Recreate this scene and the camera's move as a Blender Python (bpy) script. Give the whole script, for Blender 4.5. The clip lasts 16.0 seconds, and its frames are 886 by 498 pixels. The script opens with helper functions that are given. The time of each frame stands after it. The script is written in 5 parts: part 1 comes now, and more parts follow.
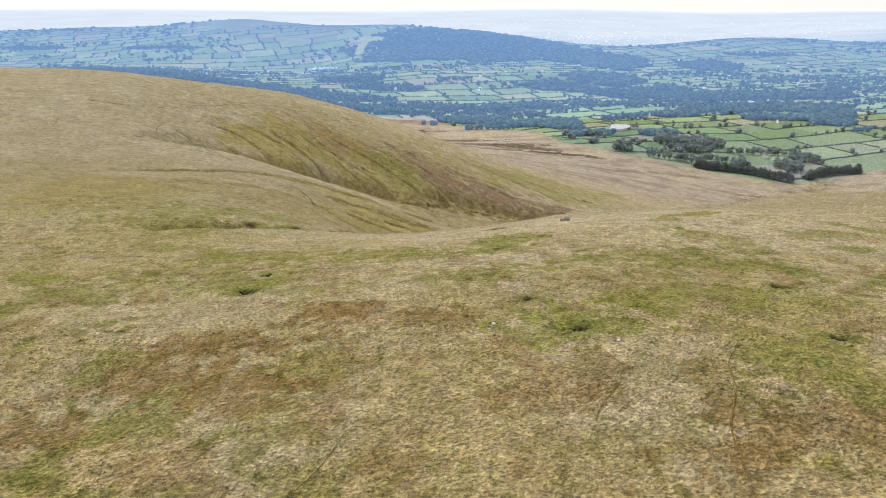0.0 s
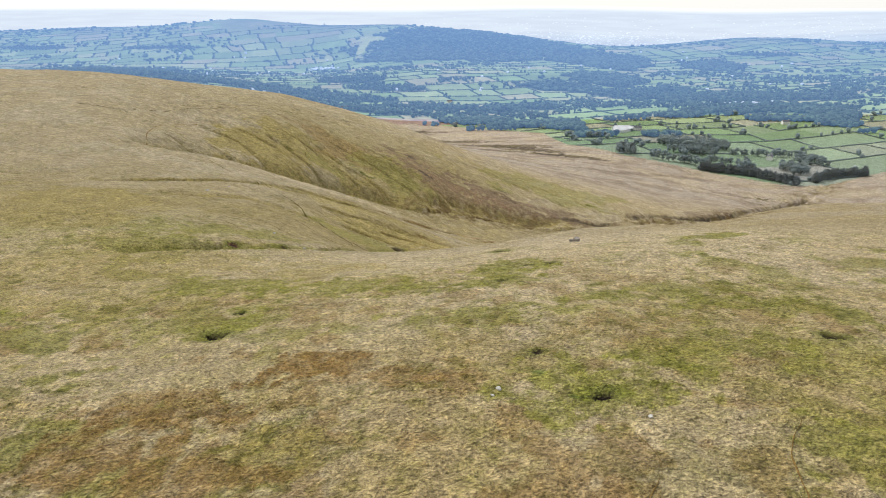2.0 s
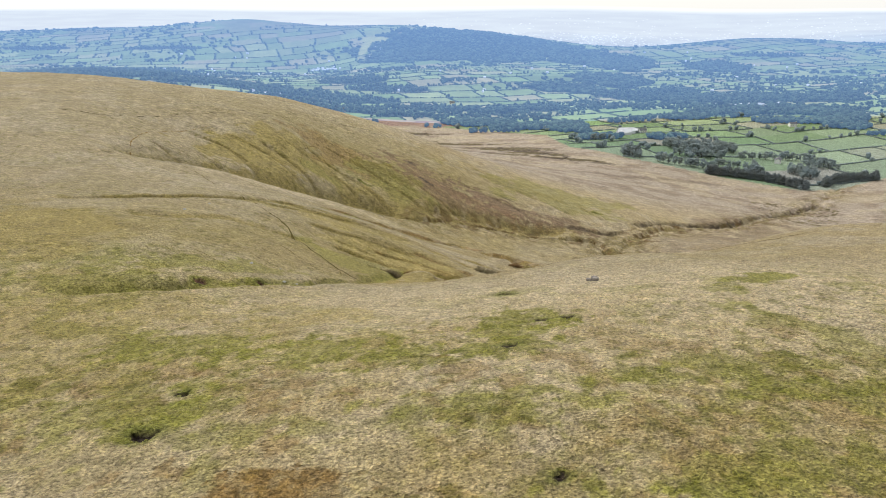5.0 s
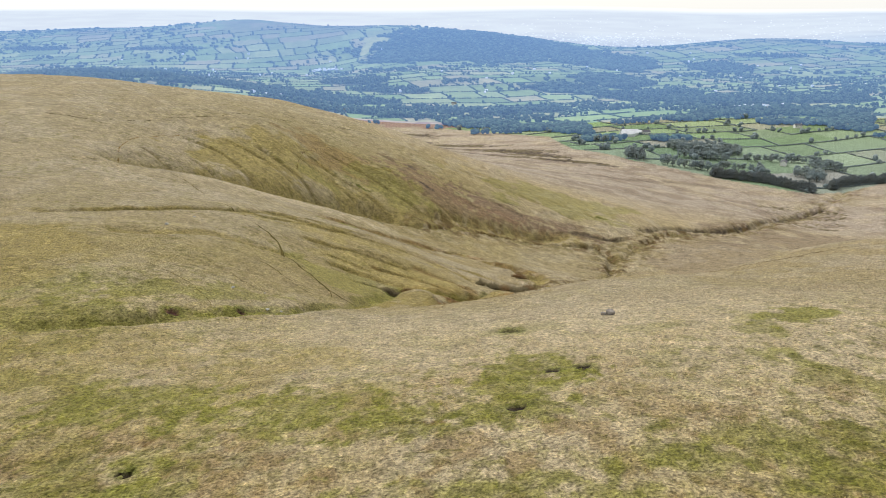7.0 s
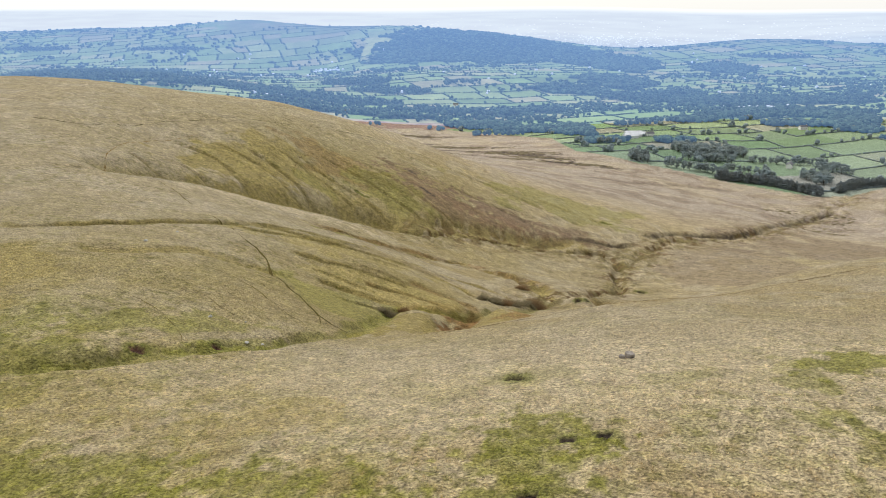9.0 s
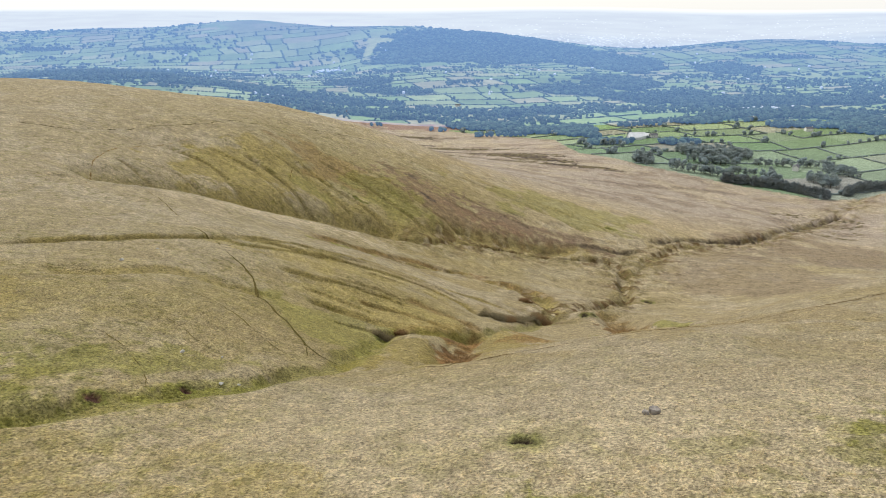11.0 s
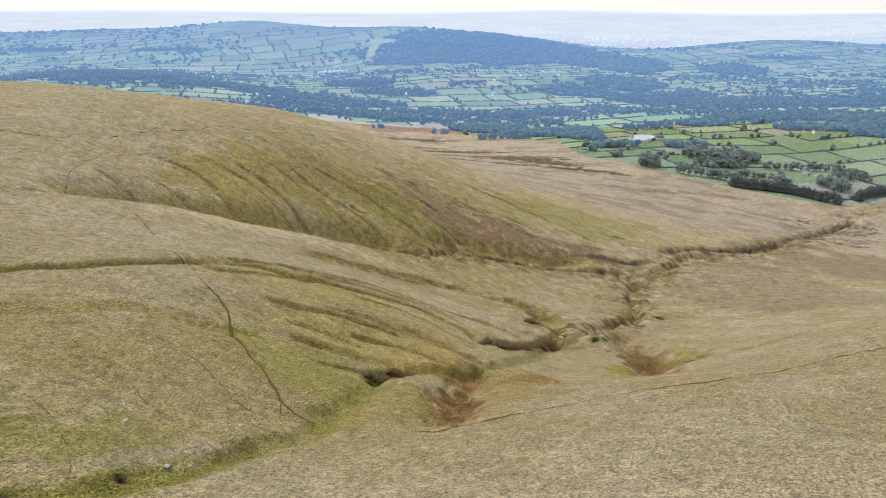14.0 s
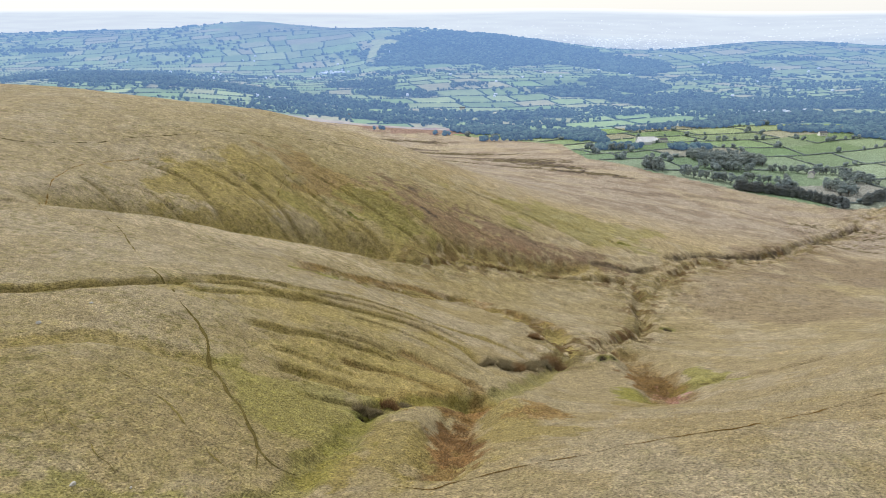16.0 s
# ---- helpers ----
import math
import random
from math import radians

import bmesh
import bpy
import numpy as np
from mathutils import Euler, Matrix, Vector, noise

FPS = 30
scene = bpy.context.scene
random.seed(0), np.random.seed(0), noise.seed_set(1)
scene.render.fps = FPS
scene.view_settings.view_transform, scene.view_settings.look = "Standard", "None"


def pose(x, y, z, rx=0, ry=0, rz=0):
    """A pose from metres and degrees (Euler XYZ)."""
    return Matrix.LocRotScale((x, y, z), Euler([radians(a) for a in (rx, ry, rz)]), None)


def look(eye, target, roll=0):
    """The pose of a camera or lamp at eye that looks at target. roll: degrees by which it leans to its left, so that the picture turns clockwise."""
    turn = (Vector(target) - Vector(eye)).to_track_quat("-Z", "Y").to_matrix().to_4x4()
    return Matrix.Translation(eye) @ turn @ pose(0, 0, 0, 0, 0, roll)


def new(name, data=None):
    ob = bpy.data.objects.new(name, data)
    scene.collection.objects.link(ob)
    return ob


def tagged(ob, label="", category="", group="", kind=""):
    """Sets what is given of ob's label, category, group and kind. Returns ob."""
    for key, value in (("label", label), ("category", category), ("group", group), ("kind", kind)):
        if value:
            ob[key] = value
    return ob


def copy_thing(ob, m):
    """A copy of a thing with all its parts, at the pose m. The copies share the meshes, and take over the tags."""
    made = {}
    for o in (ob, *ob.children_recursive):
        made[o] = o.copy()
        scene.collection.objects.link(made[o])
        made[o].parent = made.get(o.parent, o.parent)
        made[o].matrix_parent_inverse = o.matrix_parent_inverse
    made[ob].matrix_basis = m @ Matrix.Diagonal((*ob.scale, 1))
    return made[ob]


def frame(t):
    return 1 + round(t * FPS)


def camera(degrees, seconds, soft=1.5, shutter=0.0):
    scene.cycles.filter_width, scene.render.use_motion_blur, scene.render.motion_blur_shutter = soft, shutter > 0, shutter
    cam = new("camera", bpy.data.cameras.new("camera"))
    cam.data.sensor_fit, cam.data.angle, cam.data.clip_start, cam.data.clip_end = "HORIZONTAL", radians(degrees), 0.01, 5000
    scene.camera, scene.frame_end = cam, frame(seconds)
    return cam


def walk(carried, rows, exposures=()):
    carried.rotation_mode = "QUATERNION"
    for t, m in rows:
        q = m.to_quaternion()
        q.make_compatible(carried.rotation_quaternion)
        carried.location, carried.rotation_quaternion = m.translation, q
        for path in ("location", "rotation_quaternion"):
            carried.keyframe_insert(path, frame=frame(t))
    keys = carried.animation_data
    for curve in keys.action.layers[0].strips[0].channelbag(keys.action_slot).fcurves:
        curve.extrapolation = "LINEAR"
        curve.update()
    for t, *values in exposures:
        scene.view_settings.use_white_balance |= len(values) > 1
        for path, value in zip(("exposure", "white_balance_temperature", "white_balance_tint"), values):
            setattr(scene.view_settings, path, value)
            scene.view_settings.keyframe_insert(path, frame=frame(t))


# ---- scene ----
# ---- camera: a level, straight flight at five metres a second ----
cam = camera(70.45, 16.0, soft=0.95)
PATH = [
    (0, -0.13, 0.13, 249.54, 68.46, 0.0, 2.50),
    (2, -0.06, 10.05, 249.71, 68.44, 0.0, 2.65),
    (4, -0.02, 20.02, 249.83, 68.45, 0.0, 2.80),
    (6, -0.00, 30.00, 249.92, 68.47, 0.0, 2.97),
    (8, 0.00, 40.00, 250.00, 68.49, 0.0, 3.14),
    (10, -0.00, 50.00, 250.06, 68.51, 0.0, 3.33),
    (12, -0.01, 59.99, 250.10, 68.53, 0.0, 3.53),
    (14, -0.04, 69.96, 250.10, 68.56, 0.0, 3.71),
    (16, -0.10, 79.92, 250.02, 68.62, 0.0, 3.87),
]
walk(cam, [(t, pose(x, y, z, rx, ry, rz)) for t, x, y, z, rx, ry, rz in PATH], exposures=[(0, -0.12), (8, -0.14), (16, -0.16)])

# ---- light: a bright, thinly clouded sky with a soft sun ahead ----
world = bpy.data.worlds.new("sky")
scene.world = world
world.use_nodes = True
wt = world.node_tree
sky = wt.nodes.new("ShaderNodeTexSky")
sky.sky_type = "NISHITA"
sky.sun_disc = False
sky.sun_elevation = radians(49)
sky.sun_rotation = radians(-43)
sky.altitude = 400
sky.air_density = 1.0
sky.dust_density = 0.6
# thin white cloud over the blue
cloud = wt.nodes.new("ShaderNodeMix")
cloud.data_type = "RGBA"
cloud.inputs[0].default_value = 0.68
cloud.inputs[7].default_value = (9.7, 9.75, 9.8, 1)
wt.links.new(sky.outputs[0], cloud.inputs[6])
wt.links.new(cloud.outputs[2], wt.nodes["Background"].inputs[0])
wt.nodes["Background"].inputs[1].default_value = 0.13
sun = new("sun", bpy.data.lights.new("sun", "SUN"))
sun.data.energy, sun.data.angle, sun.data.color = 3.3, radians(6), (1.0, 0.965, 0.92)
sun.matrix_world = look((0, 0, 400), (60, -65, 298))


# ---- materials ----
def shader(name, rough=0.9):
    m = bpy.data.materials.new(name)
    m.use_nodes = True
    t = m.node_tree
    b = t.nodes["Principled BSDF"]
    b.inputs["Roughness"].default_value = rough
    b.inputs["Specular IOR Level"].default_value = 0.2
    return m, t, b


def add(t, kind, **inputs):
    n = t.nodes.new(kind)
    for k, v in inputs.items():
        n.inputs[k.replace("_", " ")].default_value = v
    return n


def noise_at(t, scale, detail=3.0, rough=0.6, where=None):
    n = add(t, "ShaderNodeTexNoise", Scale=scale, Detail=detail, Roughness=rough)
    if where is None:
        where = t.nodes.new("ShaderNodeNewGeometry").outputs["Position"]
    t.links.new(where, n.inputs["Vector"])
    return n.outputs["Fac"]


def ramp(t, fac, lo, hi, a=0.0, b=1.0):
    n = add(t, "ShaderNodeMapRange")
    n.inputs["From Min"].default_value, n.inputs["From Max"].default_value = lo, hi
    n.inputs["To Min"].default_value, n.inputs["To Max"].default_value = a, b
    t.links.new(fac, n.inputs["Value"])
    return n.outputs[0]


def calc(t, op, a, b):
    n = t.nodes.new("ShaderNodeMath")
    n.operation = op
    for i, v in enumerate((a, b)):
        if isinstance(v, (int, float)):
            n.inputs[i].default_value = v
        else:
            t.links.new(v, n.inputs[i])
    return n.outputs[0]


def blend(t, fac, a, b, mode="MIX"):
    n = t.nodes.new("ShaderNodeMix")
    n.data_type, n.blend_type, n.clamp_factor = "RGBA", mode, True
    for i, v in ((0, fac), (6, a), (7, b)):
        if isinstance(v, (int, float)):
            n.inputs[i].default_value = v
        elif isinstance(v, tuple):
            n.inputs[i].default_value = (*v, 1)
        else:
            t.links.new(v, n.inputs[i])
    return n.outputs[2]


def tint_of(t):
    n = t.nodes.new("ShaderNodeAttribute")
    n.attribute_name = "tint"
    return n.outputs["Color"]


def grey(t, v):
    n = t.nodes.new("ShaderNodeCombineColor")
    for i in range(3):
        t.links.new(v, n.inputs[i])
    return n.outputs[0]


def relief(t, b, height, strength, distance):
    n = add(t, "ShaderNodeBump", Strength=strength, Distance=distance)
    t.links.new(height, n.inputs["Height"])
    t.links.new(n.outputs[0], b.inputs["Normal"])


def make_ground_material():
    m, t, b = shader("moor_grass", 0.95)
    tuft = noise_at(t, 2.5, 2.5, 0.55)
    fine = noise_at(t, 8.0, 4, 0.8)
    wide = noise_at(t, 0.16, 5, 0.7)
    mid = noise_at(t, 0.9, 6, 0.72)
    g = t.nodes.new("ShaderNodeNewGeometry")
    comb = add(t, "ShaderNodeMapping")
    comb.inputs["Rotation"].default_value = (0, 0, radians(19))
    comb.inputs["Scale"].default_value = (0.16, 1.0, 0.5)
    t.links.new(g.outputs["Position"], comb.inputs["Vector"])
    streak = noise_at(t, 0.7, 5, 0.75, comb.outputs[0])
    v = calc(t, "MULTIPLY", ramp(t, tuft, 0.38, 0.6, 0.8, 1.13), ramp(t, fine, 0.36, 0.64, 0.88, 1.12))
    # shade between the tussocks, painted dark, and blades laid over by the wind
    laid = add(t, "ShaderNodeMapping")
    laid.inputs["Rotation"].default_value = (0, 0, radians(-34))
    laid.inputs["Scale"].default_value = (0.65, 1.0, 0.8)
    t.links.new(g.outputs["Position"], laid.inputs["Vector"])
    gap_shade = noise_at(t, 4.6, 4, 0.62, laid.outputs[0])
    gaps = ramp(t, gap_shade, 0.40, 0.5, 0.58, 1.04)
    v = calc(t, "MULTIPLY", v, gaps)
    v = calc(t, "MULTIPLY", v, ramp(t, noise_at(t, 15.0, 3, 0.7, laid.outputs[0]), 0.36, 0.64, 0.9, 1.11))
    lump = add(t, "ShaderNodeTexVoronoi", Scale=3.4)
    skew = t.nodes.new("ShaderNodeVectorMath")
    skew.operation = "MULTIPLY_ADD"
    skew.inputs[1].default_value = (0.45, 0.45, 0.45)
    warp = add(t, "ShaderNodeTexNoise", Scale=1.7, Detail=3.0)
    t.links.new(g.outputs["Position"], warp.inputs["Vector"])
    t.links.new(warp.outputs["Color"], skew.inputs[0])
    t.links.new(g.outputs["Position"], skew.inputs[2])
    t.links.new(skew.outputs[0], lump.inputs["Vector"])
    hump = ramp(t, lump.outputs["Distance"], 0.1, 0.75, 1.0, 0.0)
    # lump tops coloured lighter and their feet darker, like light on relief
    v = calc(t, "MULTIPLY", v, ramp(t, hump, 0.0, 1.0, 0.9, 1.08))
    v = calc(t, "MULTIPLY", v, ramp(t, wide, 0.35, 0.65, 1.04, 1.26))
    v = calc(t, "MULTIPLY", v, ramp(t, mid, 0.36, 0.6, 0.8, 1.15))
    v = calc(t, "MULTIPLY", v, ramp(t, streak, 0.36, 0.64, 0.93, 1.07))
    c = blend(t, 1.0, tint_of(t), grey(t, v), "MULTIPLY")
    # moss thins out on the drier slopes ahead
    xyz = t.nodes.new("ShaderNodeSeparateXYZ")
    t.links.new(g.outputs["Position"], xyz.inputs[0])
    moist = calc(t, "MAXIMUM", ramp(t, xyz.outputs[1], 85, 115, 1.0, 0.25), ramp(t, xyz.outputs[0], -45, 0, 0.8, 0.25))
    # greener mossy flecks and bleached flecks among the straw
    c = blend(t, calc(t, "MULTIPLY", moist, ramp(t, noise_at(t, 0.4, 8, 0.66), 0.52, 0.58, 0.0, 0.4)), c, blend(t, 1.0, c, (0.84, 0.88, 0.62), "MULTIPLY"))
    c = blend(t, ramp(t, noise_at(t, 0.9, 5, 0.7), 0.54, 0.62, 0.0, 0.4), c, blend(t, 1.0, c, (1.2, 1.18, 1.1), "MULTIPLY"))
    far = ramp(t, xyz.outputs[1], 110, 330, 0.0, 1.0)
    clump = calc(t, "MULTIPLY", ramp(t, noise_at(t, 0.3, 7, 0.75), 0.4, 0.6, 0.78, 1.18), ramp(t, noise_at(t, 0.42, 6, 0.75, comb.outputs[0]), 0.4, 0.6, 0.92, 1.09))
    c = blend(t, far, c, blend(t, 1.0, c, grey(t, clump), "MULTIPLY"))
    # small hollows of darker moss
    hollow = calc(t, "MULTIPLY", ramp(t, noise_at(t, 0.62, 3, 0.55), 0.52, 0.62, 0.0, 0.9), ramp(t, noise_at(t, 0.045, 3, 0.6), 0.4, 0.56, 0.2, 1.0))
    c = blend(t, calc(t, "MULTIPLY", hollow, moist), c, blend(t, 1.0, c, (0.58, 0.62, 0.4), "MULTIPLY"))
    t.links.new(c, b.inputs["Base Color"])
    relief(t, b, calc(t, "ADD", calc(t, "ADD", tuft, calc(t, "MULTIPLY", hump, 0.55)), calc(t, "ADD", calc(t, "MULTIPLY", fine, 0.3), calc(t, "ADD", calc(t, "MULTIPLY", gaps, 0.35), calc(t, "MULTIPLY", mid, 1.2)))), 1.0, 0.6)
    return m


def make_backdrop_material(name, colour=None, glow=1.17, leafy=False):
    """The far distance: hills and plain under haze painted on as blue to white emission."""
    m, t, b = shader(name, 1.0)
    rough = noise_at(t, 0.25, 3, 0.7)
    v = calc(t, "MULTIPLY", ramp(t, noise_at(t, 0.03, 5, 0.7), 0.3, 0.7, 0.8, 1.2), ramp(t, rough, 0.3, 0.7, 0.85, 1.15))
    g = t.nodes.new("ShaderNodeNewGeometry")
    if leafy:
        v = calc(t, "MULTIPLY", v, ramp(t, g.outputs["Random Per Island"], 0.0, 1.0, 0.5, 1.7))
        relief(t, b, noise_at(t, 0.6, 3, 0.7), 1.0, 1.6)
    c = blend(t, 1.0, tint_of(t) if colour is None else colour, grey(t, v), "MULTIPLY")
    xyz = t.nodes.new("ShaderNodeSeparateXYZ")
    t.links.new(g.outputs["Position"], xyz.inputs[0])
    # share of the painted haze: grows with distance, whitest at the horizon
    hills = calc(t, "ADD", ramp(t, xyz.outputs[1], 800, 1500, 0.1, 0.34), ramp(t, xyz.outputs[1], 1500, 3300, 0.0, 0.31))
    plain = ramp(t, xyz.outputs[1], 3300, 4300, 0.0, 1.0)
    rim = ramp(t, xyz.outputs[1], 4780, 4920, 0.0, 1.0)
    haze_glow = add(t, "ShaderNodeEmission", Strength=glow)
    t.links.new(blend(t, rim, blend(t, plain, HAZE_BLUE, HAZE_WHITE), (1.02, 1.05, 1.1)), haze_glow.inputs["Color"])
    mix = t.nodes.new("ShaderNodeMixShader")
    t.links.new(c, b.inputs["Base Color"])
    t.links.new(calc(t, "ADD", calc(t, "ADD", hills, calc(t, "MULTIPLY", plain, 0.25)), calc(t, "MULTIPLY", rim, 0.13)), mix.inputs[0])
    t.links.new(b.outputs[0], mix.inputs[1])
    t.links.new(haze_glow.outputs[0], mix.inputs[2])
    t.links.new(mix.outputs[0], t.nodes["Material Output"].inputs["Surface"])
    return m


def make_leaf_material(name, dark, light, scale=0.8):
    m, t, b = shader(name, 0.85)
    r = t.nodes.new("ShaderNodeNewGeometry").outputs["Random Per Island"]
    o = t.nodes.new("ShaderNodeObjectInfo").outputs["Random"]
    c = blend(t, r, dark, light)
    c = blend(t, calc(t, "MULTIPLY", o, 0.5), c, blend(t, 1.0, c, (1.12, 1.0, 0.8), "MULTIPLY"))
    n = noise_at(t, scale, 4, 0.75)
    c = blend(t, 1.0, c, grey(t, ramp(t, n, 0.3, 0.7, 0.65, 1.35)), "MULTIPLY")
    t.links.new(c, b.inputs["Base Color"])
    relief(t, b, n, 0.5, 0.3)
    thin = t.nodes.new("ShaderNodeBsdfTranslucent")
    t.links.new(c, thin.inputs["Color"])
    mix = t.nodes.new("ShaderNodeMixShader")
    mix.inputs[0].default_value = 0.5
    t.links.new(b.outputs[0], mix.inputs[1])
    t.links.new(thin.outputs[0], mix.inputs[2])
    t.links.new(mix.outputs[0], t.nodes["Material Output"].inputs["Surface"])
    return m


def make_plain_material(name, colour, rough=0.8, scale=2.0, spread=0.25, bump=0.02):
    m, t, b = shader(name, rough)
    n = noise_at(t, scale, 5, 0.65)
    big = noise_at(t, scale * 0.15, 2, 0.5)
    v = calc(t, "MULTIPLY", ramp(t, n, 0.3, 0.7, 1 - spread, 1 + spread), ramp(t, big, 0.3, 0.7, 0.9, 1.1))
    t.links.new(blend(t, 1.0, colour, grey(t, v), "MULTIPLY"), b.inputs["Base Color"])
    relief(t, b, n, 0.6, bump)
    return m


def make_tuft_material():
    m, t, b = shader("dry_grass", 0.9)
    r = t.nodes.new("ShaderNodeNewGeometry").outputs["Random Per Island"]
    c = blend(t, 1.0, tint_of(t), grey(t, ramp(t, r, 0, 1, 0.75, 1.45)), "MULTIPLY")
    t.links.new(c, b.inputs["Base Color"])
    thin = t.nodes.new("ShaderNodeBsdfTranslucent")
    t.links.new(c, thin.inputs["Color"])
    mix = t.nodes.new("ShaderNodeMixShader")
    mix.inputs[0].default_value = 0.5
    t.links.new(b.outputs[0], mix.inputs[1])
    t.links.new(thin.outputs[0], mix.inputs[2])
    t.links.new(mix.outputs[0], t.nodes["Material Output"].inputs["Surface"])
    return m


# emission colours that stand for haze on everything far off
HAZE_BLUE, HAZE_WHITE = (0.25, 0.46, 0.89), (0.72, 0.81, 0.95)
GROUND = make_ground_material()
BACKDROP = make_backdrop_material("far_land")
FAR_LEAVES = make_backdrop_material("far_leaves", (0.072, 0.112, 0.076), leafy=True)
# far walls get extra glow, so town and cottages stay white in the haze
GLOWING_WALLS = make_backdrop_material("glowing_walls", (0.9, 0.89, 0.87), 1.4)
# foliage paled and greyed blue in its base colour, to stand for haze
HAZED_LEAVES = make_leaf_material("hazed_leaves", (0.23, 0.29, 0.31), (0.36, 0.42, 0.42))
HAZED_NEEDLES = make_leaf_material("hazed_needles", (0.17, 0.205, 0.225), (0.25, 0.285, 0.29))
HEATHER = make_leaf_material("heather", (0.17, 0.145, 0.085), (0.32, 0.27, 0.16), 3.0)
RUSHES = make_leaf_material("rushes", (0.17, 0.10, 0.05), (0.32, 0.22, 0.11), 3.0)
BARK = make_plain_material("bark", (0.09, 0.07, 0.05), 0.9, 6.0, 0.4)
ROCK = make_plain_material("gritstone", (0.27, 0.24, 0.205), 0.85, 3.0, 0.4, 0.05)
PALE_ROCK = make_plain_material("pale_limestone", (0.46, 0.44, 0.39), 0.85, 5.0, 0.25, 0.03)
RENDER = make_plain_material("white_render", (0.74, 0.72, 0.68), 0.8, 1.0, 0.1)
SLATE = make_plain_material("slate", (0.12, 0.12, 0.13), 0.6, 2.0, 0.25)
TIN = make_plain_material("pale_sheet_roof", (0.62, 0.63, 0.64), 0.5, 1.0, 0.15)
GLASS = make_plain_material("dark_window_glass", (0.03, 0.035, 0.04), 0.1, 1.0, 0.1)
DRY = make_tuft_material()

# ---- land forms: places (x, y, height) along shoulders, beds and crests ----
SHOULDER = [(-150, -60, 232.0), (150, -60, 236.0), (0, -60, 230.0), (60, 0, 229.0), (-60, 0, 224.0), (2, 37, 223.3), (20, 38, 224.9), (120, 60, 224.0), (-110, 60, 218.0), (-8, 79, 217.6), (48, 81, 219.6), (-32, 99, 211.6)]
NEAR_SLOPE = [(46, 108, 215.3), (-110, 110, 214.0), (100, 110, 217.0), (30, 111, 213.3), (-51, 114, 212.1), (49, 120, 210.8), (-22, 134, 199.8), (-6, 134, 200.4), (25, 140, 203.4), (-43, 148, 202.8), (110, 150, 206.2), (-200, 160, 214.0)]
GULLIES = [(2, 167, 184.9), (-85, 167, 205.3), (-20, 169, 185.9), (-57, 183, 198.8), (83, 185, 193.1), (-11, 199, 178.6), (44, 199, 170.0), (-29, 203, 184.5), (9, 221, 162.7), (-260, 250, 210.1)]
HILLSIDE = [(190, 260, 162.0), (40, 289, 138.7), (-154, 296, 203.1), (66, 304, 127.0), (-125, 305, 190.6), (-37, 324, 148.1), (280, 330, 132.1), (-79, 352, 167.7), (-100, 355, 183.7), (7, 356, 129.9), (-121, 368, 192.3), (95, 372, 111.5), (-45, 380, 158.6), (-156, 391, 196.3), (140, 403, 108.3), (-74, 406, 167.0), (203, 406, 105.3)]
HILL_CREST = [(-240, 450, 202), (350, 450, 90), (166, 486, 92), (-145, 490, 184), (112, 498, 104), (-61, 515, 157), (-200, 540, 173), (170, 550, 88), (260, 561, 74), (294, 582, 62), (-420, 600, 175), (-30, 600, 121), (-120, 640, 132), (450, 650, 60)]
MOOR = [(275, 765, 56), (201, 852, 65), (-600, 900, 100), (-46, 960, 49)]
VALLEY = [(803, 1200, 50), (440, 1380, 40), (-714, 1580, 72), (-131, 1600, 22), (-507, 1650, 42), (34, 1750, 18), (664, 1850, 25), (403, 1850, 14), (-1397, 1850, 48), (-1201, 1950, 54), (-148, 2000, 47), (235, 2050, 37)]
FAR_HILLS = [(-2152, 2400, 40), (530, 2400, 31), (-603, 2450, 14), (79, 2500, 46), (-1437, 2500, 36), (1190, 2500, 36), (-1893, 2500, 38), (1481, 2500, 37), (350, 3100, 80), (953, 3100, 68), (121, 3150, 103), (-275, 3200, 134), (-435, 3200, 140), (1535, 3250, 77), (1250, 3250, 74), (-2482, 3300, 100), (-813, 3300, 135), (-2029, 3300, 121), (-2942, 3300, 97)]
FAR_PLAIN = [(671, 3400, -18), (-1204, 3450, 146), (-183, 3500, 16), (1582, 3600, -26), (-2781, 3650, -4), (-1312, 3700, 11), (-1237, 4000, 41), (-3031, 4000, 37), (2246, 4400, 97), (494, 4400, 99), (-2125, 4400, 112), (1331, 4900, 198), (3955, 4900, 194), (2735, 4900, 197), (-260, 4900, 201), (-1925, 4900, 204), (-5033, 4900, 203), (-3670, 4900, 203)]
NODES = np.array(SHOULDER + NEAR_SLOPE + GULLIES + HILLSIDE + HILL_CREST + MOOR + VALLEY + FAR_HILLS + FAR_PLAIN, float)
BACK, LIFT = 125.0, 250.0


def fan(x, y):
    return x / (y + BACK), np.log(y + BACK)


def bend(d2):
    return 0.5 * d2 * np.log(d2 + 1e-12)


def settle(nodes):
    """Weights of a thin plate bent through the nodes, in fan coordinates."""
    a, b = fan(nodes[:, 0], nodes[:, 1])
    n = len(nodes)
    k = np.zeros((n + 3, n + 3))
    k[:n, :n] = bend((a[:, None] - a) ** 2 + (b[:, None] - b) ** 2) + 2e-4 * np.eye(n)
    k[:n, n:] = np.c_[np.ones(n), a, b]
    k[n:, :n] = k[:n, n:].T
    return a, b, np.linalg.solve(k, np.r_[(nodes[:, 2] - LIFT) / (nodes[:, 1] + BACK), 0, 0, 0])


NA, NB, NW = settle(NODES)


